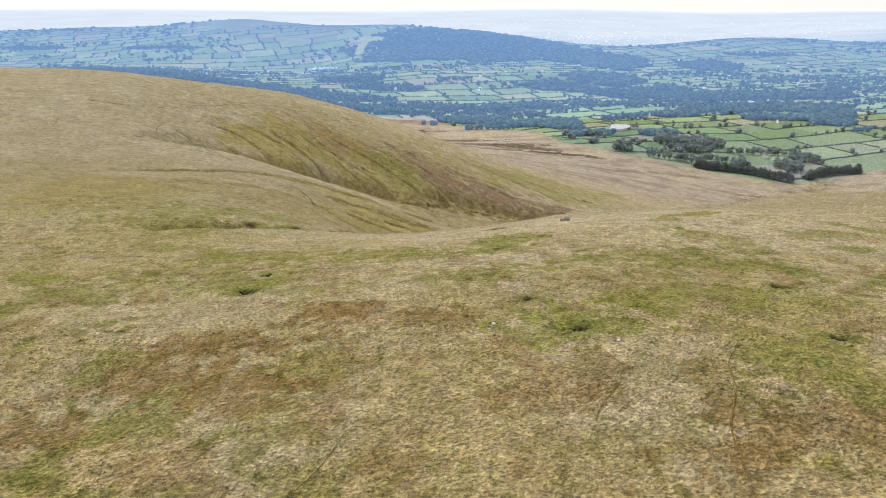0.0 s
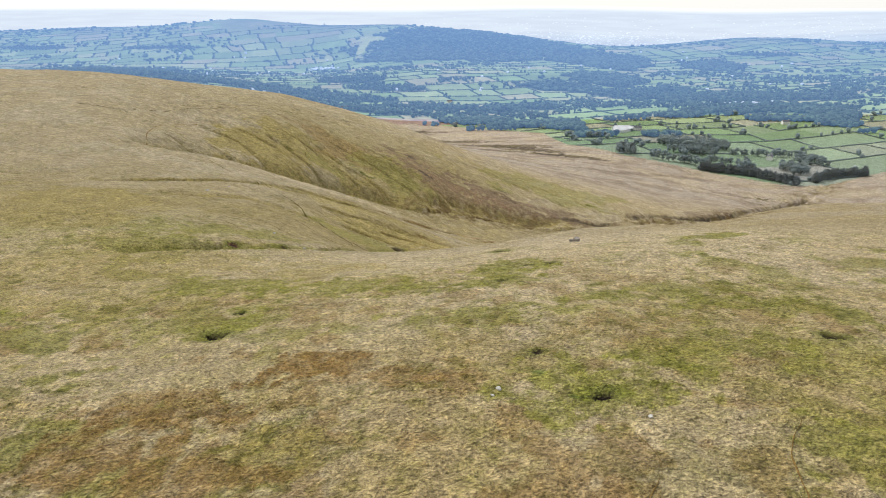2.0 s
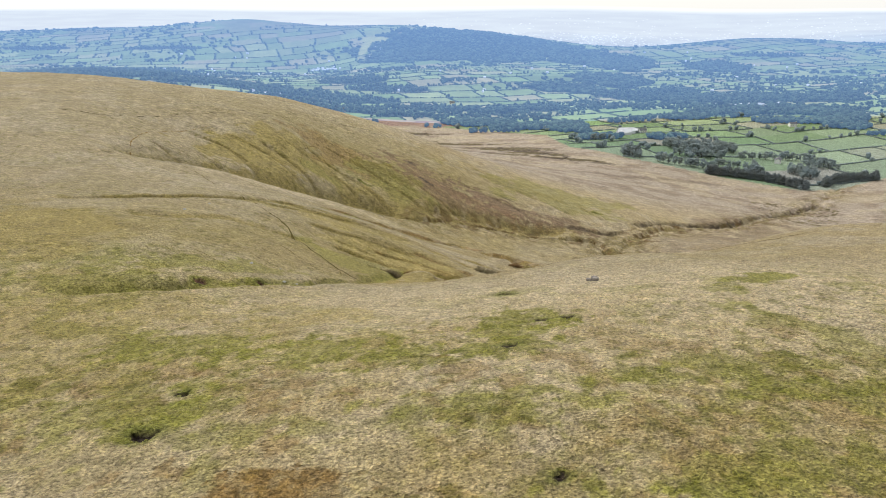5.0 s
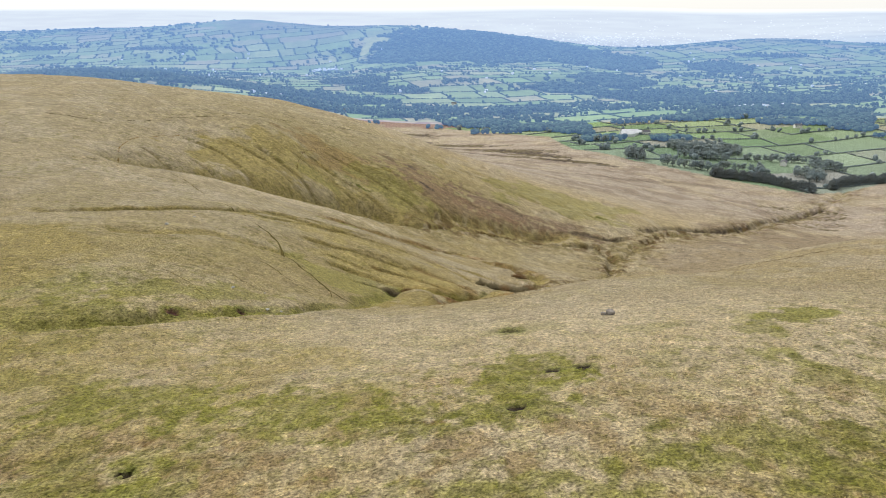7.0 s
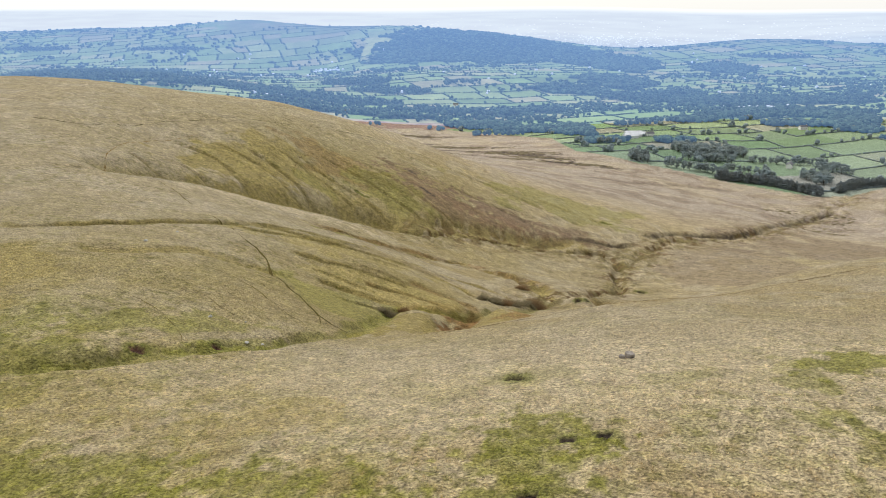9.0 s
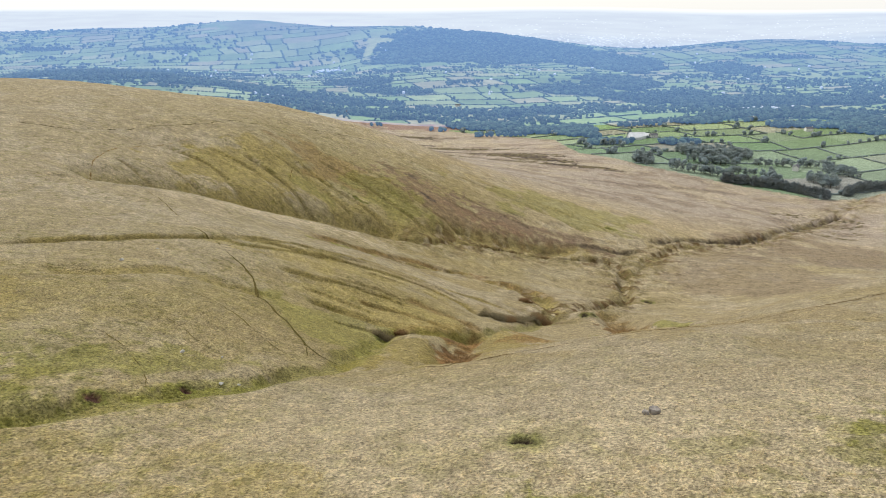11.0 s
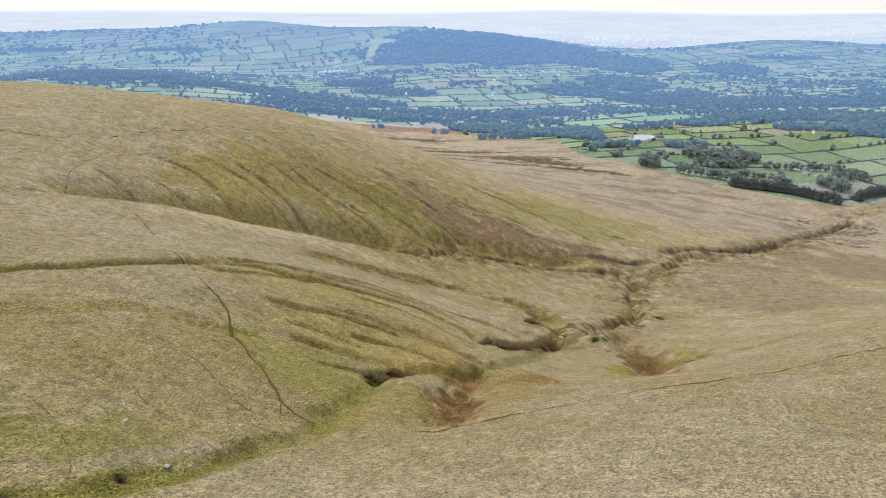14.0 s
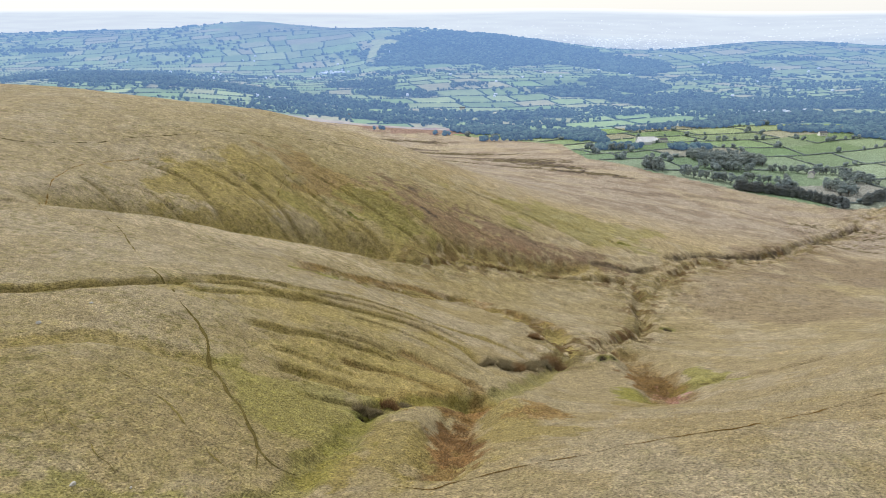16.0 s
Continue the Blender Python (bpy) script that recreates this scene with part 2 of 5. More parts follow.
def plate(x, y):
    a, b = fan(x, y)
    n = len(NA)
    h = NW[n] + NW[n + 1] * a + NW[n + 2] * b
    for k in range(n):
        h += NW[k] * bend((a - NA[k]) ** 2 + (b - NB[k]) ** 2)
    return h * (y + BACK) + LIFT


def grain(x, y, seed):
    """Smooth value noise, 0 to 1, on a lattice of one metre."""
    i, j = np.floor(x), np.floor(y)
    fx, fy = x - i, y - j
    fx, fy = fx * fx * (3 - 2 * fx), fy * fy * (3 - 2 * fy)

    def h(p, q):
        s = np.sin(p * 127.1 + q * 311.7 + seed * 74.7) * 43758.5453
        return s - np.floor(s)

    return (h(i, j) * (1 - fx) + h(i + 1, j) * fx) * (1 - fy) + (h(i, j + 1) * (1 - fx) + h(i + 1, j + 1) * fx) * fy


def fbm(x, y, size, seed, octaves=4):
    total, amp, norm = 0.0, 1.0, 0.0
    for k in range(octaves):
        f = 2.0**k / size
        total = total + amp * grain(x * f + 17.3 * k, y * f - 9.1 * k, seed + k)
        norm += amp
        amp *= 0.55
    return total / norm


def ease(v, lo, hi):
    t = np.clip((v - lo) / (hi - lo), 0, 1)
    return t * t * (3 - 2 * t)


def smooth_line(pts, step=1.0, wander=0.0, seed=0):
    """A polyline rounded through its points (Catmull-Rom), with a little wander."""
    p = np.array([pts[0]] + list(pts) + [pts[-1]], float)
    out = []
    for k in range(1, len(p) - 2):
        n = max(2, int(np.hypot(*(p[k + 1] - p[k])) / step))
        t = np.linspace(0, 1, n, endpoint=False)[:, None]
        a, b, c, d = p[k - 1], p[k], p[k + 1], p[k + 2]
        out.append(0.5 * (2 * b + (c - a) * t + (2 * a - 5 * b + 4 * c - d) * t**2 + (3 * b - a - 3 * c + d) * t**3))
    out = np.vstack(out + [p[-1:]])
    if wander:
        s = np.arange(len(out)) * step
        out[:, 0] += wander * (fbm(s, s * 0 + seed, 9.0, seed) - 0.5) * 2
        out[:, 1] += wander * (fbm(s, s * 0 + seed + 50, 9.0, seed + 5) - 0.5) * 2
    return out


def near_line(x, y, line, reach):
    """Indices of the points within reach of a line, their distance, and the share of the way along it."""
    box = np.where((x > line[:, 0].min() - reach) & (x < line[:, 0].max() + reach) & (y > line[:, 1].min() - reach) & (y < line[:, 1].max() + reach))[0]
    if not len(box):
        return box, np.zeros(0), np.zeros(0)
    best, share = np.full(len(box), 1e9), np.zeros(len(box))
    px, py = x[box], y[box]
    for k in range(len(line) - 1):
        a, d = line[k], line[k + 1] - line[k]
        t = np.clip(((px - a[0]) * d[0] + (py - a[1]) * d[1]) / max(d @ d, 1e-9), 0, 1)
        q = (px - a[0] - t * d[0]) ** 2 + (py - a[1] - t * d[1]) ** 2
        hit = q < best
        best[hit], share[hit] = q[hit], (k + t[hit]) / (len(line) - 1)
    best = np.sqrt(best)
    keep = best < reach
    return box[keep], best[keep], share[keep]


STRAW, PALE, OLIVE, MOSS, BROWN, PEAT, PINK, REDDISH, HEATH = [np.array(c) for c in (
    (0.47, 0.36, 0.172), (0.55, 0.45, 0.285), (0.37, 0.29, 0.10), (0.255, 0.24, 0.045), (0.30, 0.19, 0.064),
    (0.055, 0.038, 0.024), (0.36, 0.175, 0.18), (0.29, 0.165, 0.06), (0.17, 0.125, 0.085))]

# line, width, depth, colour of the bed, how strong, width of the coloured strip
CUTS = [
    ([(-102, 158), (-90, 166), (-82, 172), (-78, 173.5), (-74, 177), (-69, 183), (-63, 191), (-54, 203), (-45, 206), (-39, 210), (-34, 212), (-28, 215), (-19, 223), (-10, 222), (-3, 218), (1, 208)], 1.7, 2.1, OLIVE, 0.85, 3.0, 0.6),
    ([(-64, 193), (-57, 205), (-53, 209), (-48, 214), (-41, 219), (-33, 229), (-22, 236), (-13, 237), (-5, 239), (2, 240), (8, 238), (14, 231)], 1.0, 1.1, OLIVE, 0.8, 1.8, 0.5),
    ([(-62, 190), (-58, 190), (-54, 191), (-51, 195), (-48, 200), (-44, 204), (-37, 206)], 0.9, 0.9, OLIVE, 0.8, 1.8, 0.3),
    ([(-60, 257), (-54, 264), (-44, 271), (-35, 281), (-24, 292), (-12, 299), (-3, 299), (6, 295), (17, 289), (24, 281), (28, 270)], 1.5, 1.0, BROWN, 0.85, 3.4, 0.8),
    ([(-62, 248), (-55, 256), (-43, 264), (-30, 275), (-11, 296), (6, 289), (20, 278), (27, 258), (27, 242)], 5.0, 2.4, OLIVE * 1.1, 0.9, 6.5, 1.0),
    ([(-130, 222), (-118, 231), (-113, 241), (-103, 254), (-86, 274), (-76, 288), (-54, 316), (-38, 329)], 1.3, 1.2, BROWN * 0.6, 0.7, 0.9, 1.0),
    ([(-54, 316), (-38, 329), (-24, 339), (-4, 361), (13, 367), (43, 381), (62, 389), (77, 383), (77, 359), (66, 315), (42, 266), (28, 242)], 3.0, 3.2, OLIVE * 0.7, 0.5, 3.0, 3.0),
    ([(72, 341), (84, 370), (104, 408), (136, 442), (164, 464), (226, 520), (278, 584), (334, 646), (375, 690), (430, 760)], 3.2, 2.0, OLIVE * 0.6, 0.2, 2.6, 6.0),
    ([(-62, 96), (-50, 101), (-42, 106), (-38, 110), (-33, 115), (-28, 121), (-25, 128), (-21, 134), (-20, 143), (-19, 150), (-18, 163), (-14, 172), (-5, 180), (5, 189), (15, 215), (26, 242)], 2.0, 1.25, MOSS * 1.1, 0.5, 3.0, 0.8),
    ([(-7, 137), (-5, 145), (-4, 152), (-3, 166), (-1, 178), (2, 186)], 4.6, 2.4, REDDISH, 0.6, 2.6, 0.6),
    ([(96, 210), (84, 207), (76, 206), (69, 205.5), (64, 209), (59, 212), (52, 211)], 1.8, 1.5, OLIVE * 0.5, 0.9, 1.3, 0.5),
    ([(40, 188), (43, 203), (45, 216), (46, 232), (43, 258)], 6.0, 2.6, BROWN * 0.9, 0.7, 6.0, 1.0),
    ([(-45, 182), (-41, 183), (-37, 184.5), (-34, 187), (-28, 189), (-23, 190), (-17, 190)], 1.2, 1.2, OLIVE, 0.8, 2.2, 0.3),
    ([(-35, 170), (-32, 171), (-28, 172), (-25, 172.5), (-20, 173.5), (-16, 175)], 1.3, 1.2, OLIVE, 0.8, 2.2, 0.3),
    ([(-34, 191), (-27, 193), (-20, 193), (-14, 192), (-8, 191), (-2, 190)], 0.8, 0.9, OLIVE * 0.85, 0.5, 0.9, 0.4),
    ([(-30, 206), (-22, 208), (-15, 209), (-6, 205), (0, 199)], 0.9, 1.0, OLIVE * 0.85, 0.5, 1.0, 0.4),
    ([(-27, 182), (-21, 183), (-14, 184), (-7, 182)], 0.8, 0.9, BROWN * 0.9, 0.5, 1.1, 0.4),
    ([(-38, 176), (-33, 178), (-28, 178.5), (-22, 178)], 0.7, 0.7, OLIVE * 0.9, 0.5, 0.9, 0.4),
    ([(-30, 163), (-26, 165), (-21, 167), (-17, 170)], 0.8, 0.8, OLIVE * 0.9, 0.5, 1.0, 0.4),
    ([(-18, 195), (-6, 192), (1, 187)], 1.2, 0.9, BROWN, 0.6, 1.6, 0.4),
    ([(-50, 212), (-40, 216), (-27, 226), (-14, 232), (-4, 228)], 1.3, 1.1, OLIVE * 0.8, 0.7, 1.5, 0.4),
    ([(-74, 148), (-66, 151), (-58, 158), (-47, 160), (-40, 162)], 2.2, 0.8, OLIVE * 0.9, 0.75, 2.8, 0.5),
    ([(108, 432), (116, 441), (134, 459), (150, 470), (167, 480), (194, 498), (230, 528)], 4.2, 3.4, HEATH * 0.5, 0.85, 4.4, 1.4),
    ([(216, 508), (240, 545), (261, 570), (290, 608), (329, 646), (365, 674)], 3.4, 3.2, HEATH * 0.5, 0.85, 4.0, 1.6),
    ([(58, 404), (72, 408), (84, 407), (98, 416)], 2.4, 1.8, HEATH * 0.7, 0.85, 3.2, 1.2),
    ([(-12, 355), (-2, 359), (8, 366), (16, 368)], 2.4, 2.2, PEAT * 1.6, 0.85, 2.8, 0.8),
    ([(-130, 268), (-115, 263), (-105, 261), (-97, 264)], 1.0, 0.9, OLIVE * 0.6, 0.6, 1.0, 0.6),
    ([(-129, 276), (-116, 280), (-105, 278), (-94, 274)], 0.9, 0.8, OLIVE * 0.6, 0.6, 0.9, 0.6),
    ([(-135, 311), (-115, 308), (-101, 296), (-87, 285)], 1.2, 1.0, OLIVE * 0.6, 0.6, 1.2, 0.6),
    ([(-124, 312), (-108, 304), (-94, 293), (-82, 287)], 0.9, 0.8, OLIVE * 0.6, 0.5, 0.9, 0.6),
    ([(-121, 324), (-100, 321), (-83, 311), (-70, 305)], 1.1, 0.9, OLIVE * 0.6, 0.6, 1.1, 0.6),
    ([(-108, 332), (-91, 326), (-73, 314), (-60, 311)], 1.3, 1.1, OLIVE * 0.5, 0.7, 1.3, 0.6),
    ([(-104, 346), (-84, 345), (-69, 340), (-50, 329)], 1.0, 0.8, OLIVE * 0.6, 0.6, 1.0, 0.6),
    ([(-92, 355), (-77, 352), (-55, 345), (-40, 336)], 1.2, 1.0, OLIVE * 0.55, 0.6, 1.2, 0.6),
    ([(-87, 373), (-65, 370), (-47, 361), (-28, 351)], 1.2, 1.0, OLIVE * 0.55, 0.6, 1.2, 0.6),
    ([(-76, 398), (-47, 382), (-27, 372), (-8, 366)], 1.1, 0.8, OLIVE * 0.6, 0.5, 1.1, 0.6),
    ([(-65, 418), (-35, 401), (-8, 394), (14, 387)], 1.1, 0.9, HEATH * 0.8, 0.5, 1.1, 0.6),
    ([(-51, 427), (-18, 416), (14, 411), (39, 402)], 1.1, 0.8, HEATH * 0.8, 0.5, 1.1, 0.6),
    ([(-34, 454), (1, 452), (36, 444), (68, 427)], 1.2, 0.9, OLIVE * 0.6, 0.5, 1.2, 0.6),
    ([(-2, 462), (33, 458), (72, 450), (89, 432)], 1.1, 0.9, OLIVE * 0.6, 0.5, 1.1, 0.6),
]
# broad troughs: line, width, depth
TROUGHS = [
    ([(-126, 232), (-119, 246), (-110, 260), (-93, 280), (-83, 294), (-62, 321), (-46, 334), (-30, 342)], 9.0, 8.5),
    ([(-30, 342), (-10, 364), (8, 374), (38, 388), (60, 396)], 6.0, 3.5),
]
# trodden lines: points, width, colour
TRODS = [
    ([(-107, 240), (-99, 231), (-92, 224), (-84, 214), (-75, 203), (-68, 195), (-62, 189), (-55.5, 180.5)], 0.26, OLIVE * 0.42),
    ([(-55.5, 180.5), (-51.7, 176.6), (-47.8, 172), (-45.6, 169), (-44, 165.7), (-41.7, 161), (-38.6, 157.3), (-36, 154), (-34, 152), (-32, 149.6), (-30.4, 147), (-29, 145), (-27, 141.4), (-25.2, 139.2), (-23.6, 138.2), (-22, 138.6)], 0.36, OLIVE * 0.26),
    ([(-9, 136), (-5, 134.5), (-1, 137), (7, 140), (17, 142), (31, 146), (50, 156), (60, 160), (80, 166)], 0.22, BROWN * 0.45),
    ([(-50, 150), (-46, 148), (-42, 146), (-38, 143.4), (-35.6, 141), (-33, 139), (-30.5, 137), (-28, 135), (-26.6, 133)], 0.2, OLIVE * 0.45),
    ([(-112, 222), (-118, 232), (-129, 252), (-136, 277), (-135, 307), (-130, 328)], 0.24, BROWN * 0.75),
    ([(-175, 283), (-157, 287), (-154, 297), (-149, 313), (-148, 325), (-138, 344), (-132, 354), (-119, 381), (-107, 423), (-85, 447), (-63, 463)], 0.5, OLIVE * 0.22),
    ([(11, 44), (11.5, 40), (9, 36), (8, 32), (7, 26)], 0.07, BROWN * 0.60),
    ([(22, 46), (19, 41), (18, 37), (16, 33), (15, 27)], 0.09, BROWN * 0.55),
    ([(-54, 128), (-48, 124.5), (-44, 121.5), (-39, 116), (-37.5, 113.5)], 0.18, OLIVE * 0.45),
    ([(-51, 141), (-49, 139), (-47, 136.4), (-45, 135), (-42, 133), (-40, 131), (-38, 130), (-36.6, 128.6)], 0.17, OLIVE * 0.45),
    ([(-87, 373), (-90, 350), (-87, 330)], 0.22, BROWN * 0.45),
    ([(-27, 141.4), (-26, 138.4), (-25.2, 136)], 0.3, OLIVE * 0.3),
    ([(-50, 137), (-47.6, 134.6), (-46, 133)], 0.14, OLIVE * 0.45),
    ([(-8, 34), (-9, 30), (-11, 26)], 0.10, OLIVE * 0.45),
]
# patches: x, y, radii, turn, colour, strength, edge raggedness in metres
PATCHES = [
    (9.6, 49.6, 1.9, 1.1, 0, np.array((0.12, 0.19, 0.03)), 0.9, 1.2), (5.5, 53, 0.8, 0.5, 0, np.array((0.13, 0.2, 0.04)), 0.8, 0.8), (-24.5, 68, 1.2, 1.0, 0, np.array((0.16, 0.2, 0.03)), 0.8, 1.0), (-7.4, 77.5, 1.2, 0.8, 0, np.array((0.15, 0.2, 0.03)), 0.8, 1.0), (26, 41.5, 1.2, 0.8, 0, np.array((0.14, 0.2, 0.04)), 0.8, 1.0),
    (-22.8, 80.6, 1.0, 0.6, 0, MOSS * 0.7, 0.9, 0.8), (-16.9, 77, 1.2, 0.7, 0, MOSS * 0.6, 0.9, 0.8), (-18.8, 76.4, 0.9, 0.8, 0, MOSS * 0.7, 0.9, 0.8), (-26.4, 74.8, 1.3, 0.6, 0, BROWN * 0.7, 0.9, 0.8), (-32.8, 77.8, 1.4, 0.6, 0, MOSS * 0.6, 0.9, 0.8), (-37.3, 83.9, 1.5, 0.8, 0, MOSS * 0.7, 0.9, 0.8), (-3.8, 76.6, 1.6, 0.6, 0, BROWN * 0.75, 0.9, 0.8), (-11.2, 73.8, 1.2, 0.6, 0, MOSS * 0.65, 0.9, 0.8),
    (20, 60, 22, 14, 0.1, OLIVE, 0.28, 6), (-40, 86, 28, 22, 0, OLIVE * 1.05, 0.45, 8), (-75, 272, 48, 11, 0.9, PALE, 0.75, 5), (-102, 303, 26, 26, -0.3, OLIVE * 0.95, 0.7, 9),
    (10, 51, 9, 5, 0.2, MOSS * 1.15, 0.65, 2), (27, 69, 9, 2.0, 0.1, MOSS, 0.7, 2), (15, 71, 5, 1.8, 0, MOSS, 0.7, 3), (20, 57, 10, 4, 0.1, MOSS * 1.1, 0.55, 2),
    (4, 84, 7, 4, 0, MOSS * 1.1, 0.6, 1.5), (6, 88, 6, 5, 0, MOSS, 0.65, 1.5), (4, 79, 6, 3, 0, MOSS, 0.6, 1.5), (30, 55, 8, 4, 0, MOSS * 1.1, 0.4, 4),
    (24, 42, 4, 4, 0, MOSS * 1.1, 0.6, 1.5), (-53, 69, 7, 3, 0, MOSS * 1.1, 0.7, 3), (-24, 67, 4, 5, 0, MOSS * 1.1, 0.7, 3), (-13, 42, 4, 6, 0, OLIVE, 0.8, 3),
    (-30, 82, 10, 5, 0.2, MOSS * 1.05, 0.65, 1.6), (-16, 79, 9, 5, 0, MOSS * 1.05, 0.65, 1.6), (-6, 77, 6, 3, 0, MOSS, 0.65, 1.6), (-28, 66, 9, 4, 0, MOSS * 1.1, 0.5, 1.6), (2, 66, 10, 3, 0, MOSS * 1.1, 0.55, 1.6), (25, 74, 10, 3, 0.1, MOSS, 0.55, 1.6), (37, 101, 6, 3, 0.4, MOSS * 1.1, 0.65, 3),
    (-13, 56, 5, 2.4, 0.1, BROWN, 0.8, 1.7), (-21, 49, 7, 3, 0.1, BROWN, 0.65, 1.7), (-25, 43, 6, 4, 0.3, BROWN, 0.7, 1.7), (-17, 40, 6, 3, 0.2, BROWN, 0.65, 1.7),
    (-6, 53, 4, 1.8, 0, BROWN, 0.6, 1.7), (-30, 35, 6, 3, 0, BROWN, 0.65, 1.7), (16, 30, 6, 3, 0.3, BROWN, 0.6, 1.7), (5, 38, 5, 2, 0, BROWN, 0.5, 1.7),
    (-54, 103, 13, 4, 0.3, MOSS * 0.95, 0.45, 2.5), (-62, 112, 20, 8, 0.3, MOSS * 1.1, 0.25, 2.5), (-45, 118, 16, 5, 0.5, MOSS * 1.1, 0.4, 2.5), (-34, 114, 8, 2.2, 0.7, MOSS * 1.05, 0.6, 2), (-26, 125, 5, 2.2, 1.0, MOSS * 1.05, 0.55, 2), (-18, 142, 4, 8, 0, OLIVE, 0.8, 3),
    (-5, 148, 5, 12, 0, OLIVE, 0.6, 3), (-3.2, 156, 4.4, 9, 0.1, REDDISH, 0.95, 2), (-11, 150, 5, 9, 0, OLIVE, 0.6, 3), (-5, 178, 8, 7, 0, BROWN, 0.85, 2), (-13, 174, 5, 4, 0, BROWN, 0.8, 2), (11, 172, 5, 4, 0, BROWN * 1.2, 0.6, 2), (5, 180, 7, 4, 0.3, REDDISH * 1.4, 0.55, 4), (3, 172, 6, 6, 0, OLIVE, 0.6, 3),
    (44, 222, 6, 13, 0, REDDISH * 0.85, 0.9, 3), (37, 204, 5, 8, 0, OLIVE * 0.9, 0.7, 3), (46, 214, 3.6, 5, 0, REDDISH * 0.5, 0.85, 3), (55, 213, 6, 10, 0.2, MOSS * 1.2, 0.55, 3), (36, 205, 8, 9, 0, MOSS * 1.15, 0.6, 4), (33, 188, 5, 7, 0, OLIVE * 0.9, 0.5, 4), (45.8, 209, 3.2, 6.5, 0, PINK * 1.45, 1.0, 1.5),
    (-3.5, 161, 3.4, 14, 0.1, REDDISH * 0.75, 0.85, 3), (10, 171, 6, 3.5, 0.2, BROWN, 0.6, 1.7), (8, 160, 8, 9, 0, OLIVE, 0.6, 4), (56, 300, 4, 20, -0.5, REDDISH * 0.6, 0.7, 4), (80, 375, 4, 12, 0, REDDISH * 0.55, 0.6, 4), (62, 402, 26, 7, 0.15, np.array((0.23, 0.15, 0.09)), 0.5, 4),
    (-20, 388, 44, 24, -0.5, np.array((0.27, 0.18, 0.105)), 0.6, 3), (22, 402, 34, 14, -0.1, np.array((0.24, 0.16, 0.10)), 0.65, 3), (-52, 372, 24, 10, -0.1, np.array((0.24, 0.165, 0.085)), 0.5, 3), (5, 392, 40, 9, 0.1, np.array((0.27, 0.17, 0.095)), 0.5, 3), (62, 410, 18, 10, -0.5, np.array((0.22, 0.145, 0.09)), 0.5, 4), (-84, 340, 30, 22, -0.3, OLIVE, 0.6, 8), (-75, 372, 26, 22, -0.3, BROWN, 0.45, 12), (-45, 365, 26, 16, -0.3, MOSS, 0.4, 10),
    (-95, 330, 3, 1.6, -0.4, MOSS * 0.5, 0.9, 2), (-60, 352, 4, 1.6, -0.3, MOSS * 0.55, 0.8, 2), (-28, 385, 5, 1.6, -0.3, HEATH * 0.7, 0.8, 2), (20, 420, 5, 2, -0.3, HEATH * 0.8, 0.7, 2), (-40, 410, 4, 2, -0.3, HEATH * 0.8, 0.7, 2), (86, 448, 5, 2, 0, MOSS * 0.6, 0.8, 2),
    (-105, 320, 18, 26, -0.4, OLIVE, 0.5, 8), (-78, 335, 12, 7, -0.3, MOSS, 0.35, 5), (60, 470, 60, 34, 0.4, MOSS * 1.05, 0.4, 20),
    (-45, 255, 14, 5, 0.7, MOSS * 1.1, 0.7, 5), (-12, 292, 22, 4, 0.7, REDDISH * 1.1, 0.6, 4), (-30, 205, 28, 8, 0.5, OLIVE * 1.15, 0.45, 6), (-20, 180, 26, 9, 0.2, OLIVE * 1.2, 0.5, 7),
    (-28, 160, 12, 14, 0, MOSS * 1.15, 0.4, 6), (-80, 130, 26, 20, 0, OLIVE, 0.6, 16), (150, 380, 60, 60, 0, HEATH * 1.6, 0.35, 40), (270, 480, 110, 70, 0.4, HEATH * 1.5, 0.5, 50),
    (-120, 1238, 125, 46, 0, np.array((0.33, 0.22, 0.175)), 0.9, 20), (-27, 969, 80, 13, 0, HEATH * 0.55, 0.95, 8), (50, 866, 60, 30, -0.5, HEATH * 0.75, 0.8, 9), (84, 815, 40, 14, -0.5, HEATH * 0.6, 0.8, 7), (112, 776, 40, 9, -0.1, HEATH * 0.6, 0.85, 7), (20, 785, 60, 12, -0.2, HEATH * 0.8, 0.6, 8), (-108, 1102, 60, 14, 0, HEATH * 0.7, 0.75, 14), (-30, 900, 70, 14, 0, HEATH * 0.9, 0.5, 12), (-120, 1010, 60, 12, 0, HEATH * 0.8, 0.6, 12), (155, 767, 22, 5, 0, HEATH * 0.7, 0.7, 6), (240, 722, 50, 6, 0.1, HEATH, 0.4, 8), (150, 690, 50, 8, 0.2, HEATH, 0.4, 8),
]
# dark pits of wet peat: x, y, radius, depth
PITS = [(9.8, 49.2, 0.75, 0.5), (32, 59.9, 0.8, 0.45), (-24.8, 63.2, 0.9, 0.6), (-25.2, 70.2, 0.5, 0.4), (5.9, 57.2, 0.5, 0.3), (30, 46, 0.6, 0.3), (4.6, 101.8, 0.85, 0.6),
        (10.7, 87.3, 0.6, 0.3), (7.8, 86.9, 0.5, 0.3), (3.7, 78.9, 0.6, 0.3), (-41.2, 109.6, 0.72, 0.35), (-34.2, 116, 0.5, 0.4), (-18.4, 163.5, 1.1, 1.2), (34.2, 233.4, 0.9, 0.6), (37, 233.6, 0.7, 0.5), (95, 244.5, 1.6, 0.8), (79.4, 323, 1.4, 0.8)]
